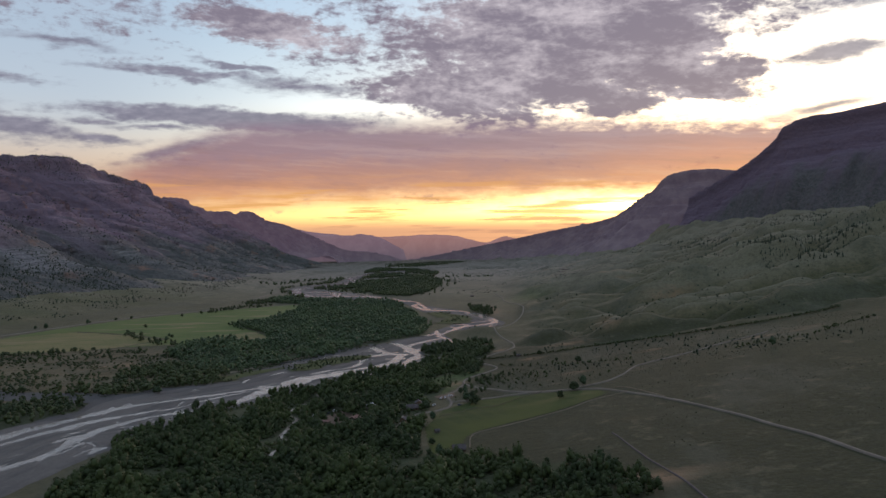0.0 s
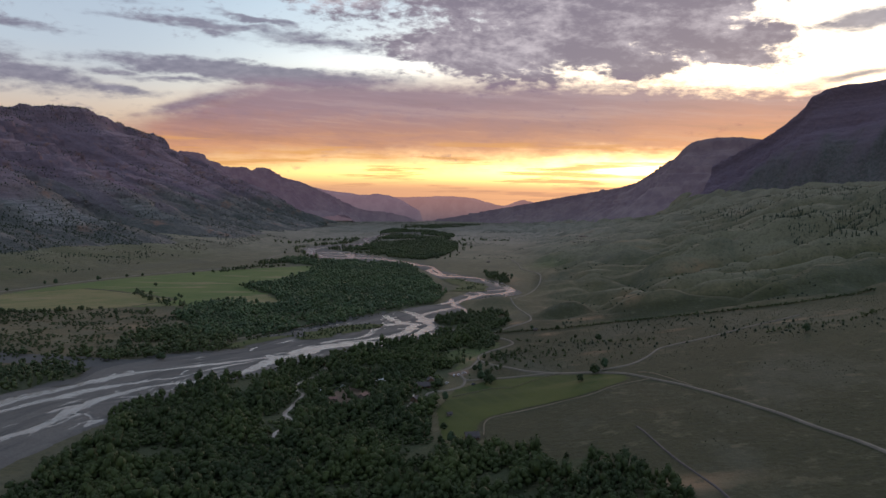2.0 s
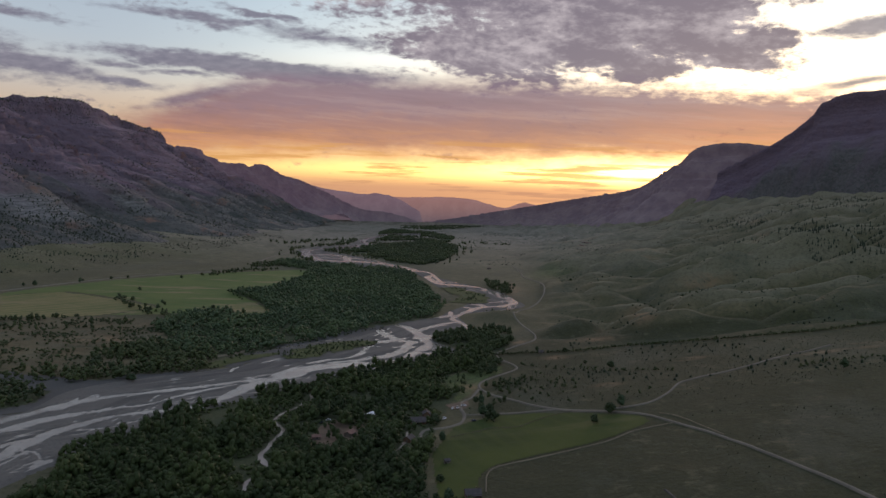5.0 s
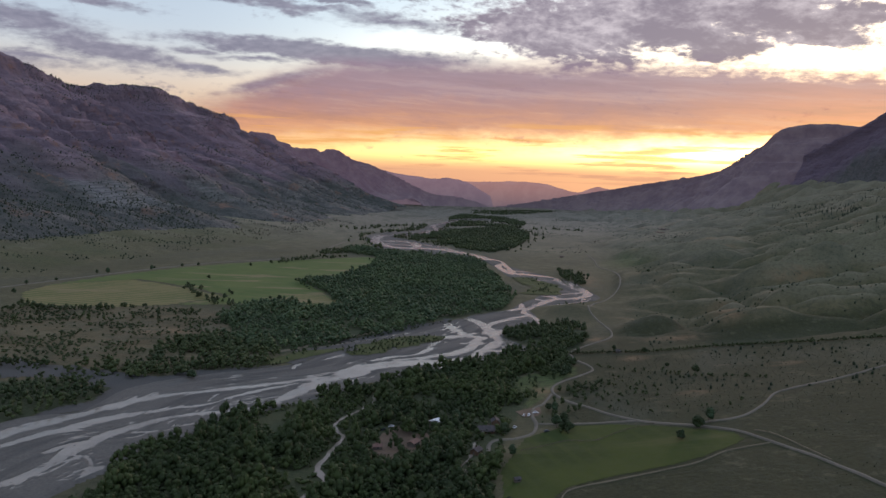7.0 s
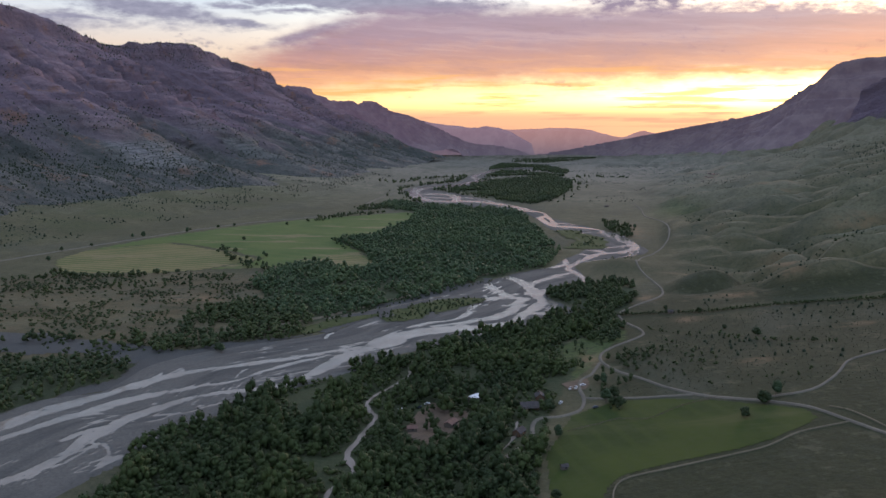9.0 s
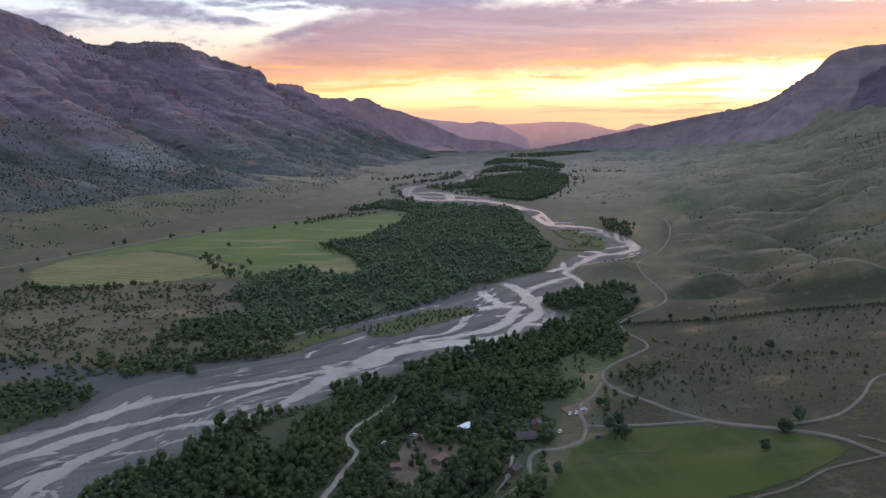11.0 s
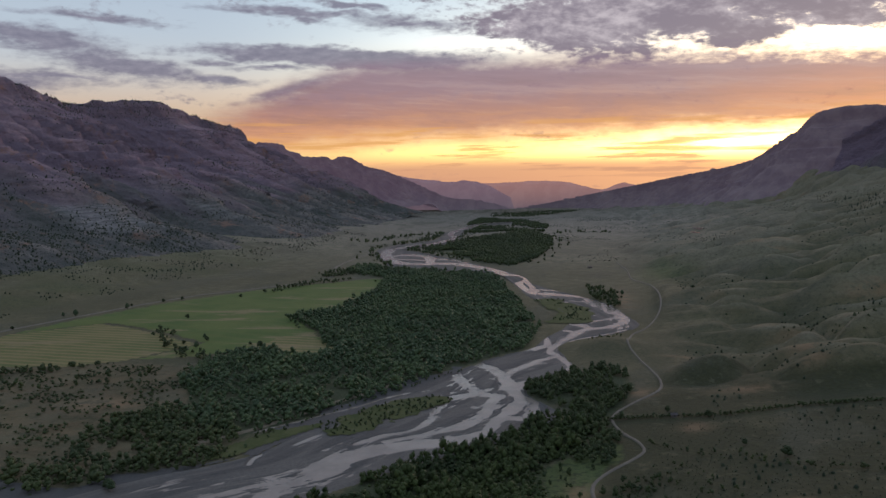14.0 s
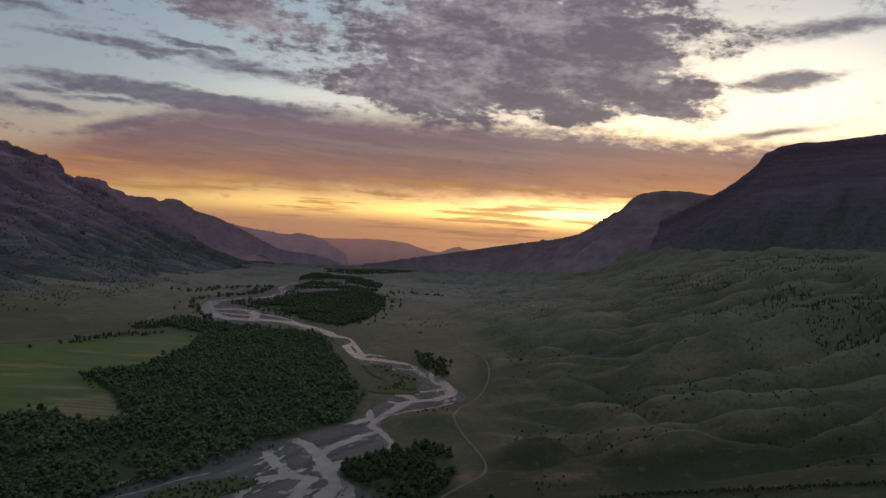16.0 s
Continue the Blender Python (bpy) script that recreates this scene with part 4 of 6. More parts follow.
def build_river():
    """A gravel bed with braided hollows, and one level sheet of silty water that fills them."""
    across = np.concatenate(([-0.06], np.linspace(0, 1, 92), [1.06]))
    length = np.concatenate(([0], np.cumsum(np.linalg.norm(np.diff((RIVER_L + RIVER_R) / 2, axis=0), axis=1))))
    s_even = np.concatenate((np.arange(90, 1500, 2.2), np.arange(1500, 2600, 3.5), np.arange(2600, length[-1], 6.0)))
    left = np.stack([np.interp(s_even, length, RIVER_L[:, i]) for i in (0, 1)], -1)
    right = np.stack([np.interp(s_even, length, RIVER_R[:, i]) for i in (0, 1)], -1)
    wide = np.linalg.norm(left - right, axis=1)
    s, v = np.meshgrid(s_even, across, indexing="ij")
    xy = left[:, None] * (1 - v[..., None]) + right[:, None] * v[..., None]
    nn = v * wide[:, None]
    x, y = xy[..., 0], xy[..., 1]
    # the threads wander a little and their edges are ragged
    wx = x + 2.4 * fbm(x / 26, y / 26, 3, 3) + 1.2 * fbm(x / 7, y / 7, 2, 4)
    wy = y + 3.4 * fbm(x / 26, y / 26, 3, 5) + 1.6 * fbm(x / 7, y / 7, 2, 6)
    wet = np.full(x.shape, -9.0)
    for thread in THREADS:
        in_thread(thread, wx, wy, wet)
    bend = 10 * fbm(s / 120, nn / 60, 2, 8)
    f1 = np.abs(fbm(s / 85 + 0.02 * bend, (nn + bend) / 11, 3, 51))
    f2 = np.abs(fbm(s / 42 + 4, (nn + bend) / 6, 3, 61))
    # low bars with faint dry channels, and a few narrow rills that hold water beside the threads
    f3 = np.abs(fbm(s / 26 + 9, (nn + bend) / 3.4, 3, 62))
    z = 0.58 + 0.34 * fbm(s / 30, nn / 9, 4, 81) - 0.22 * np.exp(-(f1 / 0.09) ** 2) - 0.16 * np.exp(-(f2 / 0.1) ** 2)
    beside = np.maximum(step(wet, -3.0, -0.5), 0.85 * (1 - step(y, 820, 930)))
    z = z - beside * (0.62 * np.exp(-(f1 / 0.06) ** 2) + 0.55 * np.exp(-(f2 / 0.07) ** 2) + 0.4 * np.exp(-(f3 / 0.09) ** 2)) * step(fbm(s / 60, nn / 25, 2, 63), -0.25, 0.15)
    c = step(wet + 0.16 * fbm(s / 14, nn / 3.5, 3, 64), -0.16, 0.22)
    shoal = np.exp(-(fbm(s / 34, nn / 4.5, 3, 65) / 0.10) ** 2) * step(fbm(s / 70, nn / 30, 2, 67), -0.2, 0.15)
    z = z * (1 - c) + c * (-0.6 + 0.95 * shoal * (1 - 0.7 * step(wet, 0.6, 0.95)))
    edge = np.maximum(np.minimum(v, 1 - v), 0) * wide[:, None]
    z = z + 0.35 * (1 - step(edge, 0, 5)) * (1 - c)
    z[:, [0, -1]] = -0.6
    drop = -0.006 * np.maximum(0, y - 1730)
    verts = np.concatenate((xy, (z + drop)[..., None]), -1).reshape(-1, 3)
    mesh = raw_mesh("river_bed", far_in(verts), grid_faces(*s.shape), 4, True)
    set_attribute(mesh, "silt", np.clip(0.5 + 0.3 * (1 - step(y, 820, 930)) + 0.9 * fbm(s / 75, nn / 10, 4, 68) + 0.4 * step(wet, -2.2, -0.3) * fbm(s / 40, nn / 5, 3, 69), 0, 1))
    setting("river_bed", mesh, M_GRAVEL, "grey gravel bars of a wide braided river bed", "river bed")
    cols = [1, 24, 47, 70, 92]
    w = np.concatenate((xy[::4][:, cols], (drop[::4][:, cols] + 0.02)[..., None]), -1)
    setting("water", raw_mesh("water", far_in(w.reshape(-1, 3)), grid_faces(*w.shape[:2]), 4, True), M_WATER, "shallow silty river water braided between gravel bars, reflecting the sky", "water")


build_river()


def ribbon(name, points, width, material, label, category, lift=0.12):
    line = smooth_line(points, 6.0)
    side = np.gradient(line, axis=0)
    side = np.stack((side[:, 1], -side[:, 0]), -1) / np.linalg.norm(side, axis=1, keepdims=True)
    wob = 1 + 0.18 * fbm(np.arange(len(line)) / 4.0, np.zeros(len(line)), 2, 13)
    offs = np.linspace(-0.5, 0.5, 5) * width
    xy = line[:, None] + side[:, None] * (offs[None, :] * wob[:, None])[..., None]
    z = ground_z(xy[..., 0], xy[..., 1])
    z = np.maximum(z, ground_z(line[:, 0], line[:, 1])[:, None] - 0.1) + lift + np.array([-0.9, 0.06, 0.0, 0.06, -0.9])
    mesh = raw_mesh(name, far_in(np.concatenate((xy, z[..., None]), -1).reshape(-1, 3)), grid_faces(*z.shape), 4, True)
    return setting(name, mesh, material, label, category)


def patch(name, poly, material, label, category, lift=0.15, cell=7.0, ragged=3.0):
    """A field laid on the ground: the cells of a fine grid that lie within its outline."""
    lo, hi = poly.min(0) - 5, poly.max(0) + 5
    x, y = np.meshgrid(np.arange(lo[0], hi[0], cell), np.arange(lo[1], hi[1], cell))
    jx, jy = ragged * fbm(x / 30, y / 30, 2, 15), ragged * fbm(x / 30, y / 30, 2, 16)
    keep = inside(poly, x + jx, y + jy)
    z = ground_z(x, y)
    pad = np.max(np.stack((z, np.roll(z, 1, 0), np.roll(z, 1, 1))), 0)
    verts = np.stack((x, y, 0.5 * (z + pad) + lift), -1).reshape(-1, 3)
    cells = keep[:-1, :-1] & keep[1:, 1:]
    mesh = raw_mesh(name, far_in(verts), grid_faces(*x.shape, keep=cells), 4, True)
    return setting(name, mesh, material, label, category)


patch("irrigated_field", FIELD_GREEN, M_GREEN, "bright green irrigated field beside the river woods", "field", 0.2, 1.5, 2.0)
patch("hay_meadow", FIELD_HAY, M_HAY, "green hay meadow below the mountain apron", "field", 0.25, 6.0)
patch("mown_field", FIELD_MOWN, M_MOWN, "pale mown hay field with rows of cut grass", "field", 0.25, 6.0)
patch("stubble", plan([(-324, 1027), (-298, 1035), (-245, 979), (-262, 945), (-300, 960), (-330, 990)]), M_MOWN, "tan mown corner of the meadow beside the wood", "field", 0.45, 5.0)
patch("yard", DIRT_YARD, M_DIRT, "bare brown dirt yard in a clearing of the woods", "yard", 0.15, 3.0)
patch("river_bar", BAR_GREEN, M_BARGRASS, "green grassy bar in the gravel bed", "river bar", 0.85, 2.5, 16.0)
BAR_LOW = np.array([(-310, 898), (-306, 944), (-290, 980), (-269, 984), (-246, 1010), (-256, 980), (-279, 938), (-290, 908)], float)
patch("river_bar_low", BAR_LOW, M_BARGRASS, "green willow bar at the edge of the gravel", "river bar", 0.7, 3.0, 8.0)
patch("river_island", ISLE_GREEN, M_BARGRASS, "grassy island inside the river bend", "river bar", 0.85, 3.0, 16.0)
patch("gravel_flat", plan([(-520, 640), (-420, 652), (-330, 642), (-285, 635), (-275, 600), (-300, 596), (-350, 604), (-440, 600), (-540, 600)]), M_GRAVEL, "dry grey gravel side channel between scrub and trees", "gravel", 0.25, 5.0, 8.0)
patch("gravel_shore", plan([(-208, 680), (-190, 730), (-165, 785), (-138, 850), (-115, 915), (-128, 915), (-172, 823), (-196, 783), (-210, 749), (-228, 700)]), M_GRAVEL, "grey gravel shore with silt below the far wood", "gravel", 0.3, 3.0, 12.0)
patch("gravel_bank", plan([(-318, 505), (-285, 545), (-284, 600), (-250, 645), (-206, 688), (-232, 668), (-272, 648), (-300, 604), (-296, 570)]), M_GRAVEL, "bare gravel bank between the bed and the willows", "gravel", 0.3, 3.0, 8.0)
patch("parking_pad", np.array([(-50, 803), (-37, 812), (-30, 815), (-28, 800), (-31, 787), (-42, 786)], float), M_DIRT, "reddish gravel parking pad by the lane", "parking", 0.4, 1.0, 0.6)
ribbon("road", ROAD_MAIN, 2.7, M_ROAD, "pale gravel county road winding up the valley", "road", 0.9)
ribbon("road_hill", ROAD_HILL, 2.2, M_ROAD, "narrow dirt track climbing the foothills", "track", 0.9)
ribbon("lane", ROAD_LANE, 2.6, M_ROAD, "pale gravel lane along the field edge", "lane", 0.7)
ribbon("farm_drive", ROAD_PAD, 3.2, M_ROAD, "gravel farm drive into the trees", "lane", 0.7)
ribbon("bank_track", np.array([(-345, 930), (-330, 946), (-314, 966), (-295, 995), (-264, 1059), (-241, 1097), (-218, 1146), (-191, 1222), (-168, 1262)], float), 7.0, M_BANKSOIL, "bare tan bank along the edge of the far wood", "bank", 0.75)
ribbon("road_left", ROAD_LEFT, 5.5, M_ROAD, "grey road along the foot of the mountain", "road", 0.8)


# ---- mountains ----
def range_sheet(name, crest, foot, material, label, bands=(), rows=170, step_m=14.0, gully=1.0, back=900.0, talus=0.62, seed=1, tuff_at=(), ledges=0.85, rock_from=None):
    """One flank of a mountain from its foot to its crest, with gullied scree below and ledges of rock above."""
    line_c, line_f = smooth_line(crest, 40.0), smooth_line(foot, 40.0)
    count = int(np.linalg.norm(np.diff(line_c, axis=0), axis=1).sum() / step_m)
    t = np.linspace(0, 1, count)
    c = np.stack([np.interp(t, np.linspace(0, 1, len(line_c)), line_c[:, i]) for i in range(3)], -1)
    f = np.stack([np.interp(t, np.linspace(0, 1, len(line_f)), line_f[:, i]) for i in range(3)], -1)
    u = np.concatenate((np.linspace(0, 1, rows), [1.02, 1.1, 1.3, 1.7, 2.2]))
    s, uu = np.meshgrid(t * count * step_m, u, indexing="ij")
    # height along the flank: scree, then cliffs and ledges
    up = np.interp(np.minimum(u, 1), [0, 0.25, talus - 0.08, talus + 0.06, 0.74, 0.82, 0.9, 0.955, 0.975, 1.0], [0, 0.13, 0.42, 0.55, 0.63, 0.745, 0.80, 0.87, 0.97, 1.0])
    wave = 0.035 * fbm(s / 160, uu * 3, 3, seed)
    up = np.interp(np.clip(np.minimum(uu, 1) + wave * np.sin(np.pi * np.clip(uu, 0, 1)), 0, 1), np.minimum(u, 1), up)
    out = np.clip(uu, 0, 1)[..., None]
    p = f[:, None] * (1 - out) + c[:, None] * out
    p[..., 2] = f[:, None, 2] + (c[:, None, 2] - f[:, None, 2]) * up
    over = np.maximum(uu - 1, 0)
    flat = (c - f)[:, None, :2]
    flat = flat / np.linalg.norm(flat, axis=-1, keepdims=True)
    p[..., :2] += flat * (over * back)[..., None]
    p[..., 2] -= over * 120
    mid = np.sin(np.pi * np.clip(uu, 0, 1)) ** 0.7
    warp = 0.9 * fbm(s / 300, uu * 2.4, 3, seed + 25)
    ribs = 1 - np.abs(fbm(s / 300 + 0.5 * warp, uu * 0.9 + 0.3 * warp, 3, seed + 20, 0.45)) * 1.15
    small = 1 - np.abs(fbm(s / 92 + 0.7 * warp, uu * 1.8 + 0.4 * warp, 4, seed + 30))
    tiny = 0.7 - np.abs(fbm(s / 36 + 0.6 * warp, uu * 4.5, 4, seed + 45, 0.6))
    low_mid = np.maximum(mid, 0.45 * (uu < 0.5))
    push = gully * (low_mid * (175 * (ribs - 0.75) + 135 * (small - 0.75)) + mid * (58 * tiny + 16 * fbm(s / 48, uu * 24, 4, seed + 40, 0.65)))
    p[..., :2] -= flat * push[..., None]
    p[..., 2] += gully * (mid * (26 * (ribs - 0.75) + 14 * (small - 0.75) + 8 * fbm(s / 40, uu * 22, 4, seed + 50, 0.6)) + (uu > 0.97) * 5 * fbm(s / 30, uu * 0, 3, seed + 60))
    ledge = 46.0
    level = (p[..., 2] + 40 * fbm(s / 300, uu * 1.5, 3, seed + 80) + 26 * np.sin(p[..., 2] / 61.0) + 17 * np.sin(p[..., 2] / 23.0)) / ledge
    part_up = level - np.floor(level)
    bite = ledges * step(uu, talus - 0.3, talus + 0.05) * step(fbm(s / 140, uu * 7, 3, seed + 90), -0.2, 0.3) * (uu <= 1)
    p[..., 2] += bite * ledge * (step(part_up, 0.36, 0.64) - part_up)
    mesh = raw_mesh(name, far_in(p.reshape(-1, 3)), grid_faces(*s.shape), 4, False)
    rock_from = talus if rock_from is None else rock_from
    rock = step(np.clip(uu, 0, 1) + 0.14 * fbm(s / 80, uu * 7, 3, seed + 70), rock_from - 0.14, rock_from + 0.12)
    rock = np.maximum(rock, 0.8 * step(ribs, 0.86, 0.95) * step(uu, 0.25, 0.5))
    set_attribute(mesh, "rock", rock)
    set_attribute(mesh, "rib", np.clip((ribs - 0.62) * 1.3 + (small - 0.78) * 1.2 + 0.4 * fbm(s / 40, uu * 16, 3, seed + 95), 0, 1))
    tuff = np.zeros(s.shape)
    for at, wide, strong in tuff_at:
        tuff = np.maximum(tuff, strong * np.exp(-((p[..., 1] - at) / wide) ** 2 + 0.5 * fbm(s / 60, uu * 20, 3, seed + 99)))
    band = step(p[..., 2], 78, 92) * (1 - step(p[..., 2], 142, 165))
    set_attribute(mesh, "tuff", np.clip(tuff * band * step(ribs, 0.55, 0.75), 0, 0.7))
    mesh.materials.append(material)
    return tagged(new(name, mesh), label, "mountain", kind="structure"), p[:, :rows]


def polar(points):
    """Crest or foot points from bearing, elevation and distance seen from the middle of the flight."""
    out = []
    for bearing, rise, far in points:
        b, e = radians(bearing), radians(rise)
        out.append((EYE[0] + math.sin(b) * far, EYE[1] + math.cos(b) * far, EYE[2] + math.tan(e) * far))
    return out


LEFT_CREST = [(-2700, -600, 800), (-2500, 900, 800), (-2380, 2000, 760), (-2310, 2970, 668), (-2320, 3360, 632), (-2345, 3575, 588), (-2425, 3885, 604), (-2310, 4190, 640), (-2285, 4430, 640), (-2285, 4770, 598), (-2250, 5010, 568), (-2240, 5190, 560), (-2190, 5330, 440), (-2080, 5520, 190), (-1960, 5750, 0)]
LEFT_FOOT = [(-1350, -600, 20), (-1280, 900, 20), (-1170, 1700, 18), (-1100, 2150, 16), (-1000, 2500, 12), (-960, 2900, 10), (-940, 3300, 6), (-960, 3700, 6), (-980, 4100, 4), (-1000, 4500, 0), (-1020, 4800, 0), (-1050, 5100, 0), (-1100, 5400, -5), (-1200, 5800, -8), (-1400, 6200, -10)]
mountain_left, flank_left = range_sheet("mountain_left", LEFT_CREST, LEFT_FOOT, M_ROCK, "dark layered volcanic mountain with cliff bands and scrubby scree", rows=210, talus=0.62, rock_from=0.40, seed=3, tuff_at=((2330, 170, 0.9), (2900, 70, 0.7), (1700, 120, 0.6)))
RIDGE_CREST = polar([(-27, 3.2, 6400), (-23, 2.8, 6700), (-21.5, 2.8, 7000), (-20.5, 2.28, 7300), (-19.4, 1.82, 7700), (-18.2, 1.85, 8000), (-17.7, 1.6, 8100), (-17.2, 1.82, 8200), (-16.55, 1.78, 8300), (-15.5, 1.18, 8500), (-14.3, 0.85, 8700), (-12.74, 0.2, 8900), (-10.8, -0.74, 9000), (-9.6, -1.15, 9000), (-7.8, -1.35, 9000), (-6.2, -1.75, 9000), (-5.0, -2.4, 9000)])
RIDGE_FOOT = polar([(-21, -2.0, 5000), (-19, -2.0, 5200), (-17.5, -2.0, 5400), (-16.5, -1.95, 5600), (-15.5, -1.9, 5800), (-14.5, -1.85, 6000), (-14, -1.8, 6200), (-13.5, -1.75, 6400), (-13, -1.7, 6700), (-12.4, -1.65, 7000), (-11.8, -1.6, 7300), (-11, -1.55, 7600), (-10.2, -2.2, 8000), (-9.4, -2.6, 8200), (-8.0, -2.8, 8400), (-6.5, -3.0, 8500), (-5.0, -3.2, 8600)])
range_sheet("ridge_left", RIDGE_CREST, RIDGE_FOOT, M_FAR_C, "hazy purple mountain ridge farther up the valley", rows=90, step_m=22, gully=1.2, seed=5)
MESA_CREST = [(1330, 5150, 380), (1480, 5050, 470), (1620, 5000, 560), (1720, 4960, 640), (1790, 4900, 720), (1815, 4860, 775), (1919, 4725, 815), (2034, 4568, 818), (2163, 4397, 832), (2500, 3900, 860), (2900, 3200, 900), (3200, 2200, 900), (3300, 800, 900), (3300, -600, 900)]
MESA_FOOT = [(960, 4350, -60), (960, 4200, -40), (960, 4080, -20), (980, 3980, 0), (1010, 3900, 30), (1060, 3800, 60), (1130, 3700, 90), (1210, 3600, 110), (1300, 3480, 140), (1500, 3150, 180), (1750, 2700, 225), (1900, 1900, 240), (1950, 700, 240), (1950, -600, 240)]
range_sheet("mesa_right", MESA_CREST, MESA_FOOT, M_MESA_SHADED, "dark flat-topped mesa with a sheer rimrock cliff", rows=150, talus=0.5, gully=0.55, seed=8, ledges=0.3)
BUTTE_CREST = polar([(-6.5, -2.2, 9600), (-3.06, -1.6, 9400), (0.7, -0.89, 9200), (3.3, -0.4, 8800), (5.9, 0.1, 8400), (8.2, 0.5, 7600), (10.0, 1.0, 6900), (11.6, 2.05, 6500), (12.75, 2.8, 6300), (13.4, 3.55, 6250), (14.8, 4.05, 6200), (16.6, 4.12, 6200), (18.2, 3.95, 6200), (20.5, 4.0, 6200), (24, 4.5, 6200)])
BUTTE_FOOT = polar([(-7.0, -3.2, 9000), (-4.0, -3.2, 8400), (-1.0, -3.2, 7400), (2.0, -3.1, 6200), (4.0, -3.0, 5400), (5.6, -3.0, 4800), (7.0, -3.0, 4400), (8.4, -3.0, 4200), (9.8, -2.9, 4100), (11.2, -2.7, 4050), (12.6, -2.5, 4050), (14.2, -2.3, 4050), (16.5, -2.0, 4050), (19.5, -1.7, 4050), (23, -1.5, 4050)])
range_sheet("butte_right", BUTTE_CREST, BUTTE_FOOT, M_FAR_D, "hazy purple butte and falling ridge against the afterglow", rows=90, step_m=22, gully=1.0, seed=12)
FAR_CREST = polar([(-15, 0.9, 12000), (-12.74, 0.34, 12000), (-11.15, 0.1, 12000), (-9.56, -0.06, 12000), (-8.76, 0.06, 12000), (-7.2, -0.3, 12000), (-6.4, -0.75, 12000), (-5.6, -1.2, 12000)])
FAR_FOOT = polar([(-15, -2.4, 10500), (-12.7, -2.4, 10500), (-11, -2.4, 10500), (-9.6, -2.4, 10500), (-8.7, -2.4, 10500), (-7, -2.4, 10500), (-6.0, -2.4, 10500), (-5.2, -2.4, 10500)])
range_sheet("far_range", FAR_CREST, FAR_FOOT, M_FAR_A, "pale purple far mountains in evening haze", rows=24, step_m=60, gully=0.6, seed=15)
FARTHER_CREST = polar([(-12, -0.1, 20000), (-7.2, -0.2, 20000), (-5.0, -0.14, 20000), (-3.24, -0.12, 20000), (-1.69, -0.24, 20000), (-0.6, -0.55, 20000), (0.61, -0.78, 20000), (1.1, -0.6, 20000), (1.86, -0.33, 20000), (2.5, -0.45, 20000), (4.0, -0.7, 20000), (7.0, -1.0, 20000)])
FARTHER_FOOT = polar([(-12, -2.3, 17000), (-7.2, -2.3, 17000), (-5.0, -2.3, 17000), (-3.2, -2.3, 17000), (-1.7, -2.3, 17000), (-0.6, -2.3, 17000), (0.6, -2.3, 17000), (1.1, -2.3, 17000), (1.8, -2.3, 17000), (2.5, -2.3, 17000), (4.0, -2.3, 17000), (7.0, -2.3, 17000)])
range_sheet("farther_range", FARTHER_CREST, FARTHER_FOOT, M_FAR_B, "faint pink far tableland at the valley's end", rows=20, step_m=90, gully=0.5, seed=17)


# ---- plants ----
ICO = None


def ico():
    global ICO
    if ICO is None:
        bm = bmesh.new()
        bmesh.ops.create_icosphere(bm, subdivisions=1, radius=1)
        ICO = (np.array([v.co[:] for v in bm.verts]), np.array([[v.index for v in f.verts] for f in bm.faces]))
        bm.free()
    return ICO


def ico_fine():
    bm = bmesh.new()
    bmesh.ops.create_icosphere(bm, subdivisions=2, radius=1)
    out = (np.array([v.co[:] for v in bm.verts]), np.array([[v.index for v in f.verts] for f in bm.faces]))
    bm.free()
    return out


def crown_shape(rng, lobes, leaves, high, wide, base, leaf, fine=False, lean=0.0):
    """A crown of lumpy boughs with loose leaf sprays round them: verts and triangles."""
    iv, it = ico_fine() if fine else ico()
    verts, tris, count = [], [], 0
    cents = []
    for i in range(lobes):
        a, f = rng.uniform(0, 6.283), (i + 0.5) / lobes
        z = base + (high - base) * (0.22 + 0.62 * f)
        reach = wide * (0.30 if lobes > 1 else 0) * math.sin(math.pi * min(0.95, 0.25 + 0.7 * f))
        c = np.array((math.cos(a) * reach + lean * f, math.sin(a) * reach, z))
        size = np.array((wide * rng.uniform(0.27, 0.38), wide * rng.uniform(0.27, 0.38), (high - base) * rng.uniform(0.2, 0.3)))
        if lobes == 1:
            c, size = np.array((0, 0, (base + high) / 2)), np.array((wide / 2, wide / 2, (high - base) / 2))
        v = iv * rng.uniform(0.58, 1.2, (len(iv), 1)) * size + c
        verts.append(v)
        tris.append(it + count)
        count += len(v)
        cents.append((c, size))
    for i in range(leaves):
        c, size = cents[rng.integers(len(cents))]
        d = rng.normal(size=3)
        d /= np.linalg.norm(d)
        if d[2] < -0.45:
            d[2] *= -1
        p = c + d * size * rng.uniform(0.88, 1.22)
        out = d + 0.55 * rng.normal(size=3)
        a = np.cross(out, rng.normal(size=3))
        b = np.cross(out, a)
        a, b = a / np.linalg.norm(a), b / np.linalg.norm(b)
        k = leaf * rng.uniform(0.6, 1.25)
        verts.append(np.array((p + a * k, p - a * 0.6 * k + b * 0.55 * k, p - a * 0.5 * k - b * 0.6 * k)))
        tris.append(np.array([[count, count + 1, count + 2]]))
        count += 3
    return np.vstack(verts), np.vstack(tris)


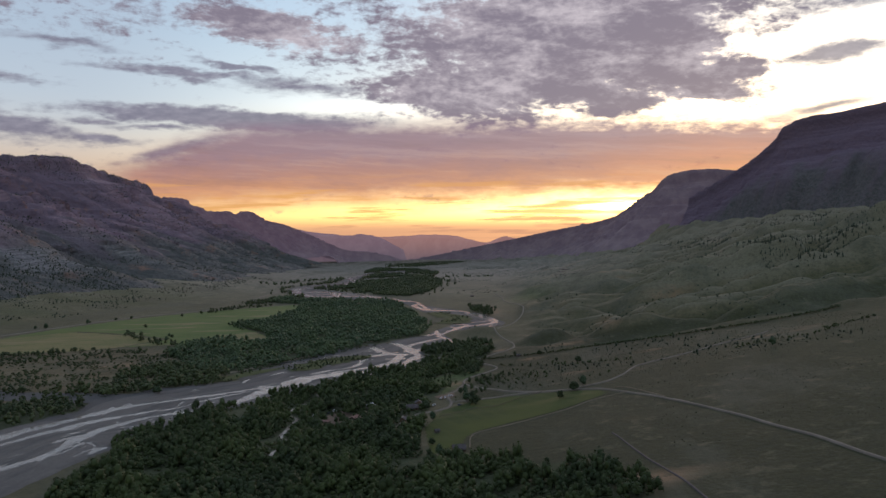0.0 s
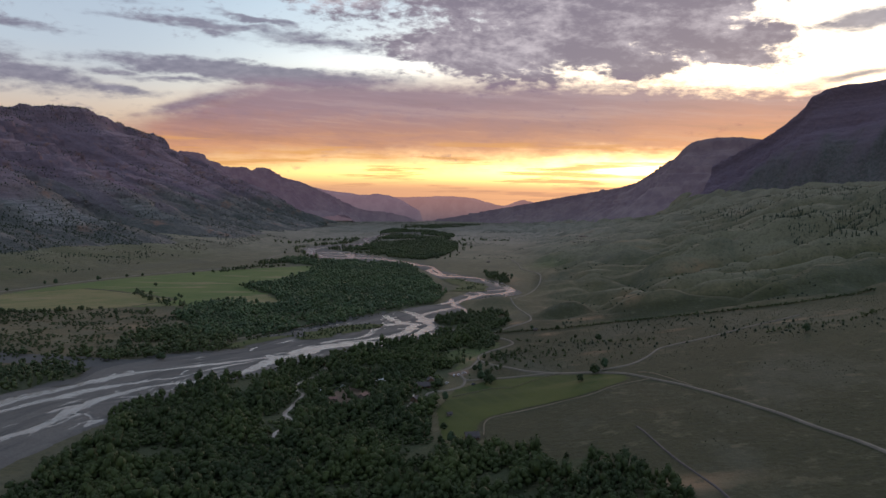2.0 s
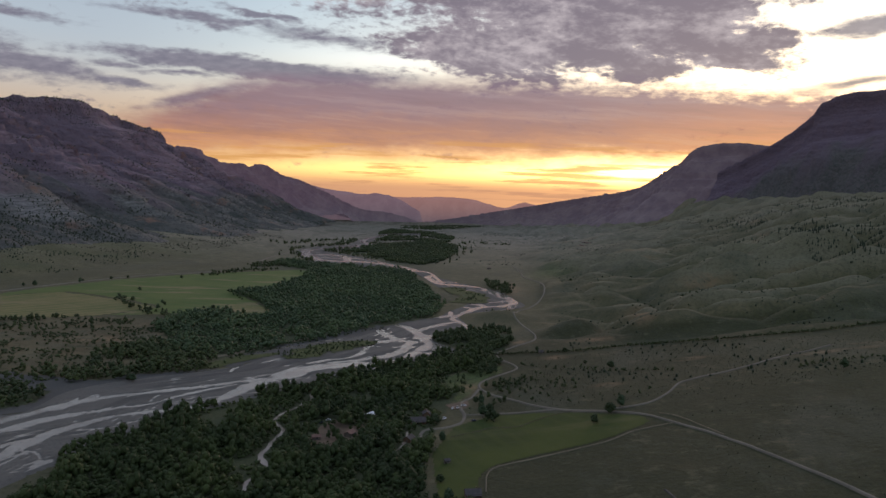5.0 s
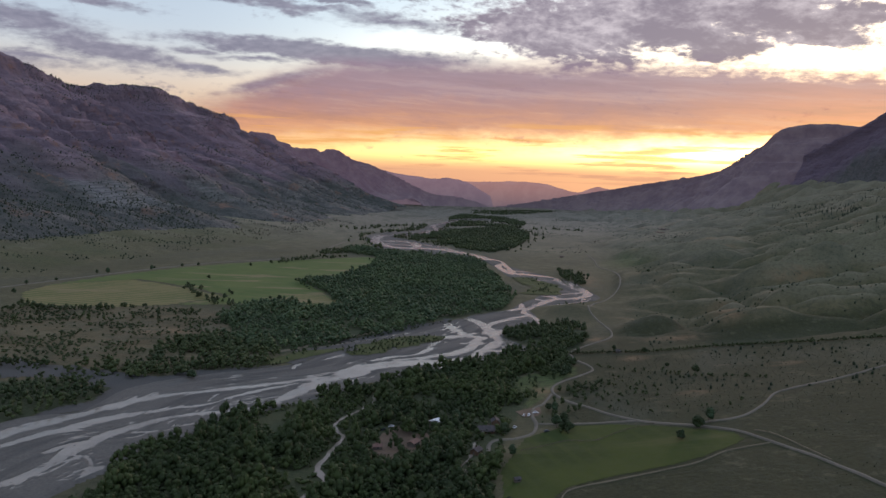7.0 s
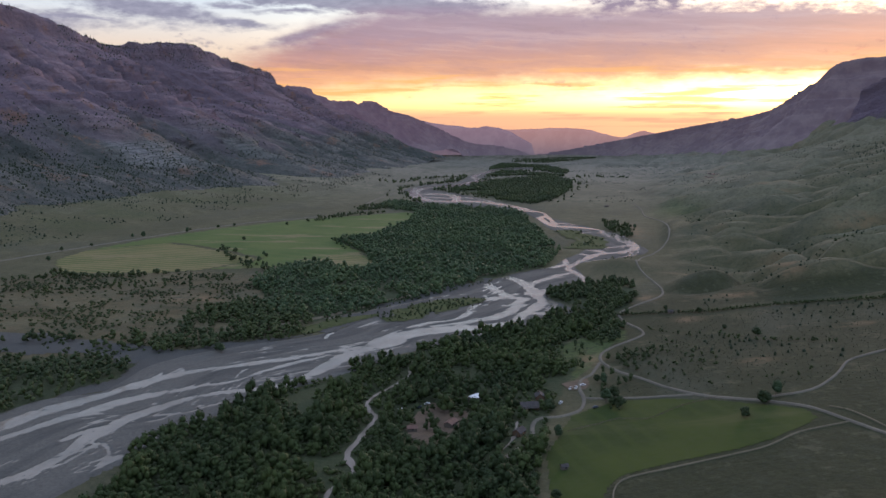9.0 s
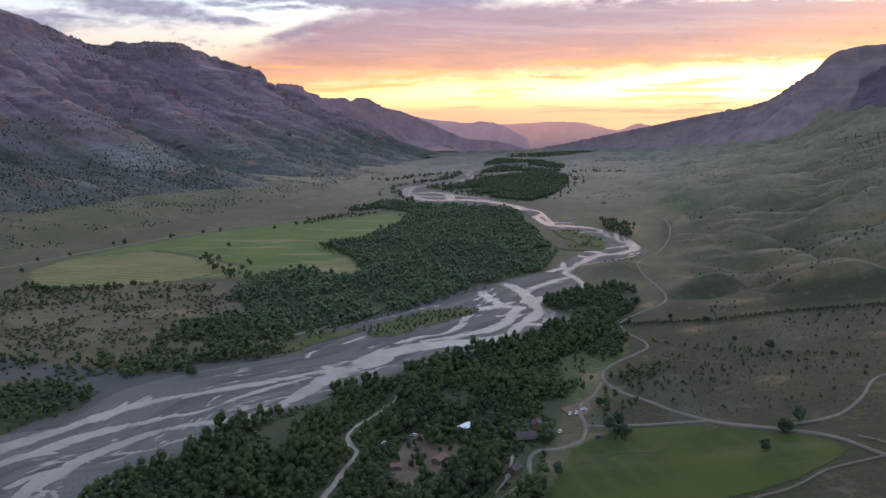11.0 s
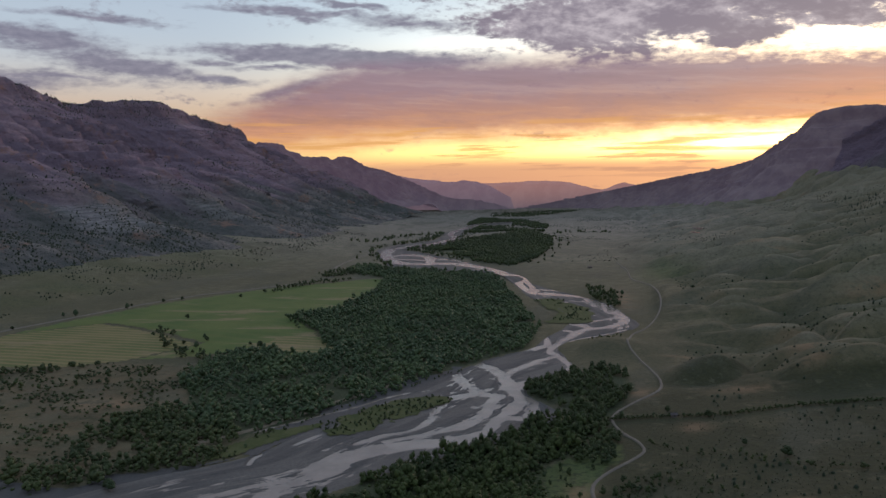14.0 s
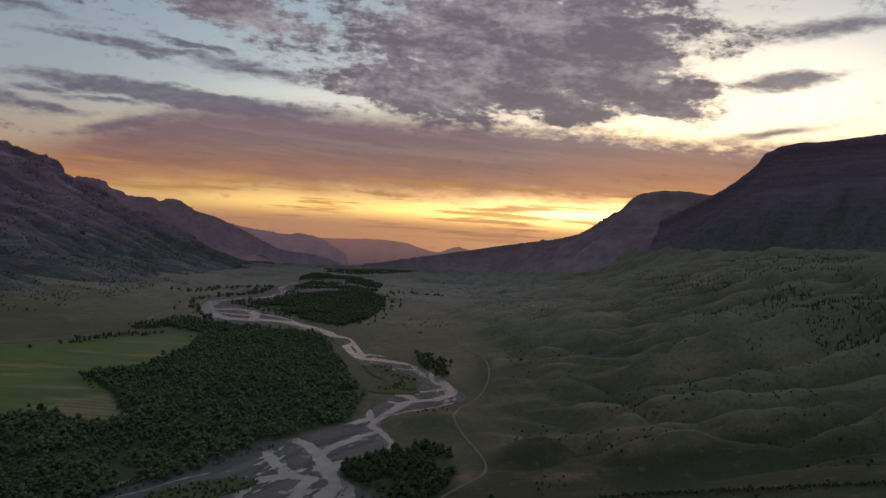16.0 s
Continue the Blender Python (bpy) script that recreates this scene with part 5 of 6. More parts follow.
def conifer_shape(rng, high, wide):
    verts, tris, count = [], [], 0
    for lo, hi, r in ((0.06, 0.62, 1.0), (0.34, 0.84, 0.72), (0.62, 1.0, 0.44)):
        a = np.linspace(0, 6.283, 7)[:-1] + rng.uniform(0, 1)
        rad = wide / 2 * r * rng.uniform(0.7, 1.15, 6)
        ring = np.stack((np.cos(a) * rad, np.sin(a) * rad, np.full(6, lo * high) + rng.uniform(-0.06, 0.06, 6) * high), -1)
        verts += [ring, [(0, 0, hi * high)]]
        tris += [np.array([[count + i, count + (i + 1) % 6, count + 6] for i in range(6)])]
        count += 7
    return np.vstack(verts), np.vstack(tris)


def strew(poly, gap, rng, thin=0.0, patchy=0.0, scale=40.0, seed=90):
    """Places within an outline on a jittered grid; thin leaves out that share, patchy opens glades."""
    lo, hi = poly.min(0), poly.max(0)
    x, y = np.meshgrid(np.arange(lo[0], hi[0], gap), np.arange(lo[1], hi[1], gap))
    x, y = (x + rng.uniform(-0.5, 0.5, x.shape) * gap).ravel(), (y + rng.uniform(-0.5, 0.5, y.shape) * gap).ravel()
    keep = inside(poly, x, y) & (rng.uniform(size=x.shape) >= thin)
    if patchy:
        keep &= fbm(x / scale, y / scale, 3, seed) > patchy
    return np.stack((x[keep], y[keep]), -1)


def clear_of(places, lines, width):
    keep = np.ones(len(places), bool)
    for line in lines:
        keep &= line_distance(line, places[:, 0], places[:, 1]) > width
    return places[keep]


def plant(name, places, shapes, low, high, rng, material, label, category, squash=0.12, z=None, grove=0.0):
    """Many plants as one mesh: each place takes one of the shapes, turned and sized."""
    pick = rng.integers(len(shapes), size=len(places))
    size = rng.uniform(low, high, len(places)) * (0.86 + 0.24 * rng.random(len(places)) ** 2)
    turn = rng.uniform(0, 6.283, len(places))
    if z is None:
        z = ground_z(places[:, 0], places[:, 1])
    all_v, all_f, all_t, count = [], [], [], 0
    tone = 0.5 + 0.75 * fbm(places[:, 0] / 45, places[:, 1] / 45, 3, 121) + rng.uniform(-0.2, 0.2, len(places))
    if grove:
        size = size * (1 + grove * fbm(places[:, 0] / 24, places[:, 1] / 24, 2, 122))
    for k, (v, f) in enumerate(shapes):
        i = np.where(pick == k)[0]
        if not len(i):
            continue
        c, s = np.cos(turn[i])[:, None], np.sin(turn[i])[:, None]
        tall = rng.uniform(1 - squash, 1 + squash, (len(i), 1))
        x = (v[None, :, 0] * c - v[None, :, 1] * s) * size[i][:, None] + places[i, 0][:, None]
        y = (v[None, :, 0] * s + v[None, :, 1] * c) * size[i][:, None] + places[i, 1][:, None]
        h = v[None, :, 2] * size[i][:, None] * tall + z[i][:, None]
        all_v.append(np.stack((x, y, h), -1).reshape(-1, 3))
        all_f.append((f[None] + (np.arange(len(i)) * len(v))[:, None, None] + count).reshape(-1, 3))
        all_t.append(np.repeat(tone[i], len(v)))
        count += len(i) * len(v)
    mesh = raw_mesh(name, far_in(np.vstack(all_v)), np.vstack(all_f), 3, True)
    set_attribute(mesh, "tone", np.clip(np.concatenate(all_t), 0, 1))
    mesh.materials.append(material)
    return tagged(new(name, mesh), label, category, kind="stuff")


rng = np.random.default_rng(7)
NEAR_TREES = [crown_shape(rng, 4, 96, h, w, h * 0.10, 0.74, lean=rng.uniform(-0.8, 0.8)) for h, w in ((10, 7.0), (12, 7.2), (9, 7.4), (13.5, 6.6), (8, 6.4), (11, 8.0), (7, 6.0))]
FAR_TREES = [crown_shape(rng, 3, 20, h, w, h * 0.06, 1.0) for h, w in ((9.5, 7.8), (10.5, 7.4), (8.5, 8.0), (11.5, 7.0), (7.5, 7.4))]
SMALL_FAR = [crown_shape(rng, 1, 13, h, w, h * 0.04, 1.5) for h, w in ((9.0, 8.0), (10.5, 7.4), (7.5, 8.4), (11.5, 6.6))]
BUSHES = [crown_shape(rng, 1, 7, 1.7, 2.6, 0.0, 0.5), crown_shape(rng, 1, 6, 1.3, 2.4, 0.0, 0.45), crown_shape(rng, 2, 8, 2.4, 3.0, 0.0, 0.5)]
CONIFERS = [conifer_shape(rng, h, w) for h, w in ((7, 4.0), (8.5, 3.8), (5.5, 4.4), (10, 4.0))]


def dot_shape(rng, high, wide):
    """A small far-off shrub: a ragged mound of a few facets."""
    a = np.linspace(0, 6.283, 6)[:-1]
    ring = np.stack((np.cos(a), np.sin(a), np.zeros(5)), -1) * (wide / 2 * rng.uniform(0.7, 1.2, (5, 1)))
    mid = np.stack((np.cos(a + 0.6), np.sin(a + 0.6), np.zeros(5)), -1) * (wide / 2 * rng.uniform(0.6, 1.0, (5, 1))) + (0, 0, high * 0.55)
    verts = np.vstack((ring, mid, [(0, 0, high)]))
    tris = []
    for k in range(5):
        m = (k + 1) % 5
        tris += [(k, m, 5 + k), (m, 5 + m, 5 + k), (5 + k, 5 + m, 10)]
    return verts, np.array(tris)


DOTS = [dot_shape(rng, h, w) for h, w in ((2.0, 2.6), (2.6, 2.4), (1.6, 2.8), (3.4, 2.4))]
CREEK = np.array([(-172, 830), (-168, 805), (-172, 780), (-180, 754), (-181, 735), (-174, 721), (-167, 711), (-167, 688), (-166, 668), (-167, 655), (-165, 644), (-155, 624), (-160, 599), (-156, 580)], float)
CREEK_SHORT = np.array([(-80, 650), (-79, 657), (-77, 668), (-73, 684), (-72, 700), (-73, 721)], float)
roads = [ROAD_MAIN, ROAD_LANE, ROAD_PAD, ROAD_HILL]

near = clear_of(strew(FOREST_NEAR, 5.1, rng, 0.06, -0.42, 45, 91), roads, 6)
near = clear_of(near, [CREEK, CREEK_SHORT, CREEK - (0, 6)], 4.2)
glade = (inside(DIRT_YARD, near[:, 0], near[:, 1]) | inside(DIRT_YARD - (0, 9), near[:, 0], near[:, 1])) & (rng.random(len(near)) > 0.38)
glade |= inside(plan([(-44, 540), (-60, 545), (-62, 580), (-46, 590), (-34, 575)]), near[:, 0], near[:, 1]) & (rng.random(len(near)) > 0.35)
glade |= inside(plan([(-75, 320), (-45, 320), (-40, 345), (-70, 350)]), near[:, 0], near[:, 1])
for hx, hy, hr in ((-14, 434, 11), (-81, 567, 11), (-51, 560, 11), (-47, 577, 8), (-86, 529, 9), (-103, 519, 8), (-52, 524, 9), (-104, 556, 7), (-108, 550, 6), (-115, 544, 5)):
    for back in (0, 6, 12):
        glade |= np.hypot(near[:, 0] - hx * U, near[:, 1] - hy * U + back) < hr * (1 - back / 30)
glade |= inside(MEADOW, near[:, 0], near[:, 1]) & (rng.random(len(near)) > 0.35)
near = near[~glade]
plant("river_wood", near[near[:, 1] >= 425], NEAR_TREES, 0.60, 1.08, rng, M_LEAF_NEAR, "dense dark green cottonwood wood along the river bank", "wood", grove=0.45)
under = clear_of(clear_of(strew(FOREST_NEAR, 5.2, rng, 0.25, -0.55, 45, 91), roads, 5), [CREEK, CREEK_SHORT], 2.2)
under = under[(under[:, 1] >= 425) & ~inside(DIRT_YARD, under[:, 0], under[:, 1])]
plant("undergrowth", under, BUSHES, 0.8, 2.0, rng, M_LEAF_NEAR, "green willow undergrowth between the cottonwoods", "undergrowth")
meadow_trees = clear_of(strew(MEADOW, 11, rng, 0.3), roads, 5)
plant("meadow_trees", np.vstack((meadow_trees, clear_of(strew(plan([(-16, 575), (-16, 650), (0, 668), (14, 690), (40, 680), (30, 640), (5, 625), (2, 600)]), 8, rng, 0.25, -0.05, 30, 92), roads, 5))), NEAR_TREES, 0.35, 0.75, rng, M_LEAF_DARK, "scattered willows and young trees beside the road", "trees")
bluff_wood = strew(plan([(-26, 1404), (-4, 1400), (16, 1308), (16, 1229), (4, 1225), (-18, 1307)]), 6.0, rng, 0.15, -0.1, 22, 116)
plant("bend_wood", np.vstack((clear_of(strew(WOODS_BEND, 5.4, rng, 0.1, -0.35, 25, 192), roads, 7), clear_of(strew(plan([(-30, 700), (-8, 690), (6, 760), (0, 800), (-30, 800)]), 6.5, rng, 0.25), roads, 6), bluff_wood)), NEAR_TREES, 0.7, 1.0, rng, M_LEAF_DARK, "dark cottonwoods inside the river bend", "wood")
left_wood = strew(FOREST_LEFT, 6.0, rng, 0.08, -0.48, 55, 93)
left_wood = left_wood[rng.random(len(left_wood)) > 0.35 * (fbm(left_wood[:, 0] / 28, left_wood[:, 1] / 28, 2, 193) < -0.15)]
edge_trees = np.vstack([closed_line + rng.normal(size=closed_line.shape) * 9 for closed_line in (smooth_line(np.vstack((FOREST_LEFT[12:], FOREST_LEFT[:1])), 9.0),)])
left_wood = np.vstack((left_wood, edge_trees))
left_wood = left_wood[~inside(RIVER_POLY, left_wood[:, 0], left_wood[:, 1])]
plant("far_bank_wood", left_wood, FAR_TREES, 0.6, 1.2, rng, M_LEAF, "broad dark green cottonwood forest on the far bank", "wood", grove=0.4)
plant("bank_trees", strew(BANK_TREES, 7.0, rng, 0.08, -0.3, 40, 94), FAR_TREES, 0.6, 1.0, rng, M_LEAF_DARK, "dark willows and cottonwoods beside the gravel bed", "wood")
def along(line, gap, wide, rng):
    p = smooth_line(line, gap)
    return p + rng.normal(size=p.shape) * wide


def closed(poly):
    return np.vstack((poly, poly[:1]))


upper = np.vstack((strew(FOREST_FAR, 7.2, rng, 0.06, -0.30, 70, 95), along(closed(FOREST_FAR), 16, 24, rng), along(RIVER_L[640:860:4], 12, 16, rng) + (-14, 0), along(RIVER_R[640:860:4], 14, 16, rng) + (14, 0)))
upper = upper[~inside(RIVER_POLY, upper[:, 0], upper[:, 1])]
plant("upper_wood", upper, SMALL_FAR, 0.6, 1.3, rng, M_LEAF_DARK, "dark wood beside the upper river", "wood")
strips = np.vstack((strew(FOREST_UP, 10, rng, 0.1, -0.12, 110, 96), strew(FOREST_END, 22, rng, 0.3, 0.05, 260, 196), along(np.array([(-800, 2980), (-760, 3100), (-715, 3304), (-571, 3498), (-485, 3723)], float), 9, 18, rng),
                    along(np.array([(-640, 2900), (-600, 3050), (-590, 3300)], float), 9, 14, rng), along(np.array([(-170, 3400), (-60, 3480), (60, 3420)], float), 12, 12, rng)))
strips = strips[~inside(RIVER_POLY, strips[:, 0], strips[:, 1])]
plant("upper_valley_wood", strips, SMALL_FAR, 0.7, 1.4, rng, M_LEAF_DARK, "strips of dark trees far up the valley", "wood")
scrub = np.vstack((strew(SCRUB, 5.4, rng, 0.2, 0.08, 30, 97), strew(SCRUB, 13, rng, 0.6)))
plant("scrub", scrub, BUSHES, 0.7, 1.9, rng, M_LEAF_DARK, "dark greasewood scrub dotted over a dry bench", "scrub")
scrub_trees = np.vstack((strew(plan([(-300, 640), (-250, 660), (-235, 705), (-275, 745), (-310, 780), (-340, 740), (-320, 680)]), 6.5, rng, 0.2, -0.1, 35, 98),
                         along(plan([(-640, 790), (-560, 835), (-505, 848), (-472, 872), (-436, 892)]), 5.0, 4.0, rng), along(plan([(-395, 955), (-380, 935), (-360, 915)]), 6.0, 8.0, rng),
                         strew(plan([(-420, 620), (-300, 622), (-290, 640), (-330, 655), (-420, 648)]), 9, rng, 0.4),
                         strew(plan([(-330, 742), (-296, 772), (-256, 765), (-228, 715), (-225, 668), (-267, 650), (-293, 680)]), 5.6, rng, 0.12, -0.25, 30, 108), strew(plan([(-320, 646), (-291, 680), (-262, 640), (-302, 618)]), 5.6, rng, 0.15, -0.3, 25, 109),
                         along(plan([(-560, 858), (-529, 850), (-500, 862), (-466, 866)]), 3.0, 6.0, rng), along(plan([(-470, 1050), (-430, 990), (-395, 950), (-365, 935), (-340, 915)]), 5.0, 7.0, rng), strew(plan([(-560, 800), (-440, 840), (-380, 870), (-360, 850), (-440, 800), (-540, 760)]), 13, rng, 0.35, 0.0, 40, 110)))
plant("scrub_trees", scrub_trees, FAR_TREES, 0.5, 1.1, rng, M_LEAF_DARK, "dark willow thickets at the edge of the scrub", "thicket")
plant("hedgerow", np.vstack((along(HEDGE, 1.1, 1.0, rng), along(HEDGE, 2.4, 2.4, rng), along(plan([(189, 617), (213, 626), (252, 621), (288, 649), (317, 664)]), 2.5, 2.5, rng))), FAR_TREES, 0.18, 0.44, rng, M_LEAF_DARK, "long dark hedge of brush along a ditch across the slope", "hedge")
plant("field_trees", np.vstack((along(plan([(-463, 1333), (-454, 1379), (-436, 1429), (-401, 1466), (-395, 1480)]), 5, 7, rng), strew(plan([(-440, 1500), (-400, 1560), (-350, 1610), (-430, 1640), (-470, 1560)]), 9, rng, 0.3))), FAR_TREES, 0.7, 1.15, rng, M_LEAF_DARK, "row of dark trees at the meadow's end", "trees")
plant("bar_willows", np.vstack((strew(BAR_GREEN, 5, rng, 0.45, 0.0, 20, 114), strew(BAR_LOW, 5, rng, 0.3, -0.1, 20, 214), along(np.array([(-300, 985), (-255, 1062), (-232, 1100), (-205, 1160)], float), 6, 4, rng), strew(ISLE_GREEN, 6, rng, 0.45, 0.05, 25, 113), along(plan([(-20, 1012), (-5, 1030), (10, 1058)]), 5, 3, rng), along(plan([(-208, 742), (-176, 800), (-150, 850), (-120, 900)]), 7, 3, rng))), FAR_TREES, 0.25, 0.5, rng, M_LEAF_DARK, "low willows growing on the vegetated river bars", "willows")
HILL = plan([(40, 640), (330, 560), (560, 900), (640, 2000), (560, 2700), (120, 2500), (90, 1300), (60, 1000), (60, 820)])
hill_bush = strew(HILL, 9.5, rng, 0.5, 0.08, 90, 99)
plant("hill_scrub", hill_bush, DOTS, 0.4, 1.25, rng, M_CONIFER, "scattered dark sagebrush and juniper on the foothills", "scrub")
flat_bush = clear_of(strew(plan([(20, 600), (120, 640), (330, 640), (320, 760), (60, 770), (20, 720)]), 9, rng, 0.72, 0.12, 45, 100), roads, 5)
plant("sagebrush", np.vstack((flat_bush, clear_of(strew(plan([(0, 610), (40, 590), (120, 640), (40, 700), (18, 690)]), 5, rng, 0.62, 0.12, 22, 101), roads, 4))), BUSHES, 0.15, 0.42, rng, M_SAGE, "grey-green sagebrush clumps on the flat", "sagebrush")
sage = np.vstack((clear_of(strew(np.array([(-5, 770), (60, 770), (150, 760), (430, 800), (430, 1010), (60, 1035), (12, 1000), (24, 930), (0, 880)], float), 4.4, rng, 0.35, 0.0, 34, 141), roads, 3.5), clear_of(strew(np.array([(-4, 800), (30, 800), (110, 850), (60, 950), (20, 940), (-5, 900)], float), 4.6, rng, 0.35, 0.05, 22, 142), roads, 4),
                  clear_of(strew(np.array([(110, 500), (420, 520), (420, 790), (140, 750), (130, 690)], float), 5.0, rng, 0.45, 0.05, 34, 143), roads, 3.5), strew(np.array([(60, 1060), (430, 1050), (430, 1260), (60, 1300)], float), 5.5, rng, 0.45, 0.05, 40, 144)))
plant("low_sage", sage, DOTS, 0.12, 0.46, rng, M_SAGE, "low grey-green sagebrush stippled over the flat", "sagebrush")
rows = np.vstack((along(np.array([(20, 968), (43, 947), (66, 931), (84, 925), (102, 906), (130, 893), (160, 876)], float), 3.4, 3.0, rng), np.array([(68, 789), (81, 789), (84, 786), (92, 783), (96, 786), (104, 790), (112, 784), (123, 796), (110, 810), (55, 781), (-27, 782), (-27, 769), (-13, 742), (-8, 740)], float)))
brush = clear_of(strew(np.array([(-12, 895), (10, 911), (30, 887), (41, 854), (21, 851), (0, 864)], float), 5.0, rng, 0.2, -0.1, 18, 146), roads, 4)
draw = along(np.array([(198, 1338), (215, 1347), (235, 1346), (252, 1335), (266, 1308), (275, 1285)], float), 3, 4, rng)
shrubs = clear_of(strew(np.array([(-10, 800), (40, 790), (75, 840), (60, 900), (30, 930), (10, 900), (-8, 870)], float), 8, rng, 0.5, 0.0, 24, 145), roads, 5)
plant("flat_shrubs", np.vstack((shrubs, draw, rows, brush)), FAR_TREES, 0.16, 0.52, rng, M_LEAF_DARK, "dark green shrubs beside the gravel road", "shrubs")
apron_scrub = strew(np.array([(-1500, 1000), (-1300, 2300), (-1000, 3300), (-840, 3300), (-860, 2600), (-900, 2000), (-960, 1400), (-1050, 1000)]), 12, rng, 0.3, 0.12, 60, 112)
plant("apron_scrub", apron_scrub, DOTS, 0.6, 1.8, rng, M_CONIFER, "scattered dark brush along the gullies of the mountain apron", "scrub")
junipers = np.vstack((strew(plan([(330, 1150), (700, 1000), (900, 1500), (900, 2300), (500, 2300), (380, 1700)]), 13, rng, 0.2, 0.08, 170, 102),
                      strew(np.array([(520, 1400), (620, 1350), (740, 1560), (750, 2000), (730, 2450), (580, 2120), (540, 1700)], float), 8.5, rng, 0.1, 0.02, 90, 106)))
plant("juniper_slope", junipers, CONIFERS, 0.6, 1.05, rng, M_CONIFER, "dark juniper stands on the upper foothills", "junipers")

plant("valley_scrub", strew(plan([(-560, 1700), (-520, 2900), (-480, 3800), (200, 3800), (330, 2700), (120, 2300), (60, 1800), (-60, 1700), (-90, 2250), (-430, 2250), (-500, 1990)]), 17, rng, 0.4, 0.16, 220, 107), DOTS, 0.5, 1.4, rng, M_CONIFER, "scattered dark brush on the upper valley floor", "scrub")


def dot_flank(flank, count, low, high, rng, cut, seed):
    """Places on a mountain's flank, thick in its hollows."""
    a, b = rng.uniform(0, flank.shape[0] - 1.01, count), flank.shape[1] * (low + (high - low) * rng.random(count))
    i, j = a.astype(int), np.minimum(b.astype(int), flank.shape[1] - 2)
    p = flank[i, j] + (flank[i + 1, j + 1] - flank[i, j]) * rng.random((count, 1))
    keep = (fbm(a / 16, b / 22, 3, seed) > cut) & (p[:, 1] > 1000) & (p[:, 1] < 5600)
    return p[keep]


low_dots = dot_flank(flank_left, 28000, 0.0, 0.42, rng, -0.15, 115)
dots = np.vstack((low_dots[low_dots[:, 1] < 2700], dot_flank(flank_left, 34000, 0.0, 0.66, rng, 0.10, 103), dot_flank(flank_left, 22000, 0.45, 0.97, rng, 0.08, 105)))
plant("mountain_scrub", dots[:, :2], DOTS, 0.8, 2.2, rng, M_CONIFER, "dark junipers dotted over the mountain's scree", "junipers", z=dots[:, 2] - 0.6)
rim = dot_flank(flank_left, 2600, 0.95, 0.999, rng, -0.35, 104)
plant("rim_trees", rim[:, :2], CONIFERS, 0.8, 1.6, rng, M_CONIFER, "dark pines along the mountain's rim", "pines", z=rim[:, 2] - 1.0)


# ---- single trees ----
def tree(rng, high, wide, material, bark, label):
    """A lone broadleaf tree: tapered trunk with limbs, and a loose crown."""
    base = new("tree")
    tagged(base, label, "tree", "lone trees of the valley")
    bm = bmesh.new()
    stems = [((0, 0, -0.4), (0, 0, high * 0.45), 0.035 * high, 0.02 * high)]
    for i in range(5):
        a = i * 1.257 + rng.uniform(-0.3, 0.3)
        stems.append(((0, 0, high * (0.18 + 0.05 * i)), (math.cos(a) * wide * 0.3, math.sin(a) * wide * 0.3, high * (0.42 + 0.08 * i)), 0.016 * high, 0.006 * high))
    for p, q, r0, r1 in stems:
        rings = []
        for c, r in ((p, r0), (q, r1)):
            rings.append([bm.verts.new((c[0] + math.cos(k * 1.0472) * r, c[1] + math.sin(k * 1.0472) * r, c[2])) for k in range(6)])
        for k in range(6):
            bm.faces.new((rings[0][k], rings[0][(k + 1) % 6], rings[1][(k + 1) % 6], rings[1][k]))
    part("trunk", bm, bark, base)
    v, f = crown_shape(rng, 7, 420, high, wide, high * 0.13, 0.62, True)
    mesh = raw_mesh("crown", v, f, 3)
    mesh.materials.append(material)
    crown = new("crown", mesh)
    crown.parent = base
    return base


LONE = [tree(rng, 9, 7.5, M_LEAF_DARK, M_BARK, "lone dark green cottonwood standing in the open meadow"),
        tree(rng, 11, 7.0, M_LEAF, M_BARK, "tall green cottonwood with a loose rounded crown"),
        tree(rng, 7, 5.5, M_LEAF_DARK, M_BARK, "small dark bushy tree beside the road")]
spots = plan([(-478, 1122), (-638, 1121), (-632, 1136), (-626, 1128), (-487, 1286), (-473, 1337), (-467, 1370), (-644, 1042), (-620, 931), (-333, 1109), (-655, 1000), (-600, 1205), (-590, 1180), (-560, 1262), (-575, 1240),
              (-9, 563), (-5, 560), (-12, 568), (61, 548), (68, 557), (-17, 603), (-14, 598), (65, 714), (81, 690), (31, 791), (54, 773), (211, 598), (50, 532), (-400, 1010), (-392, 1000), (-385, 965), (-340, 985), (-326, 975), (-302, 958),
              (-262, 632), (-258, 628), (-8, 575), (-33, 520), (-40, 470), (-24, 428), (20, 395), (-4, 412), (30, 390), (-30, 455), (250, 1290), (200, 1330), (270, 1180), (120, 1130), (175, 1120), (230, 1060), (100, 1240),
              (20, 1300), (12, 1320), (4, 1335), (16, 1340), (-2, 1350), (8, 1310), (22, 1325), (-64, 548), (-58, 560), (-43, 580), (-40, 556), (-70, 575), (-54, 590), (-66, 534)])
for i, (x, y) in enumerate(spots):
    source = LONE[(i * 7 + i // 3) % 3]
    size = (0.6 + 0.4 * rng.random()) * (0.6 if 40 <= i < 57 else 1.0)
    m = Matrix.Translation((x, y, float(ground_z(np.array(x), np.array(y))))) @ Matrix.Rotation(rng.uniform(0, 6.28), 4, "Z") @ Matrix.Diagonal((size, size, size, 1))
    if i < 3:
        LONE[i].matrix_basis = m
    else:
        made = copy_thing(source, m)
        made.scale = (size, size, size)

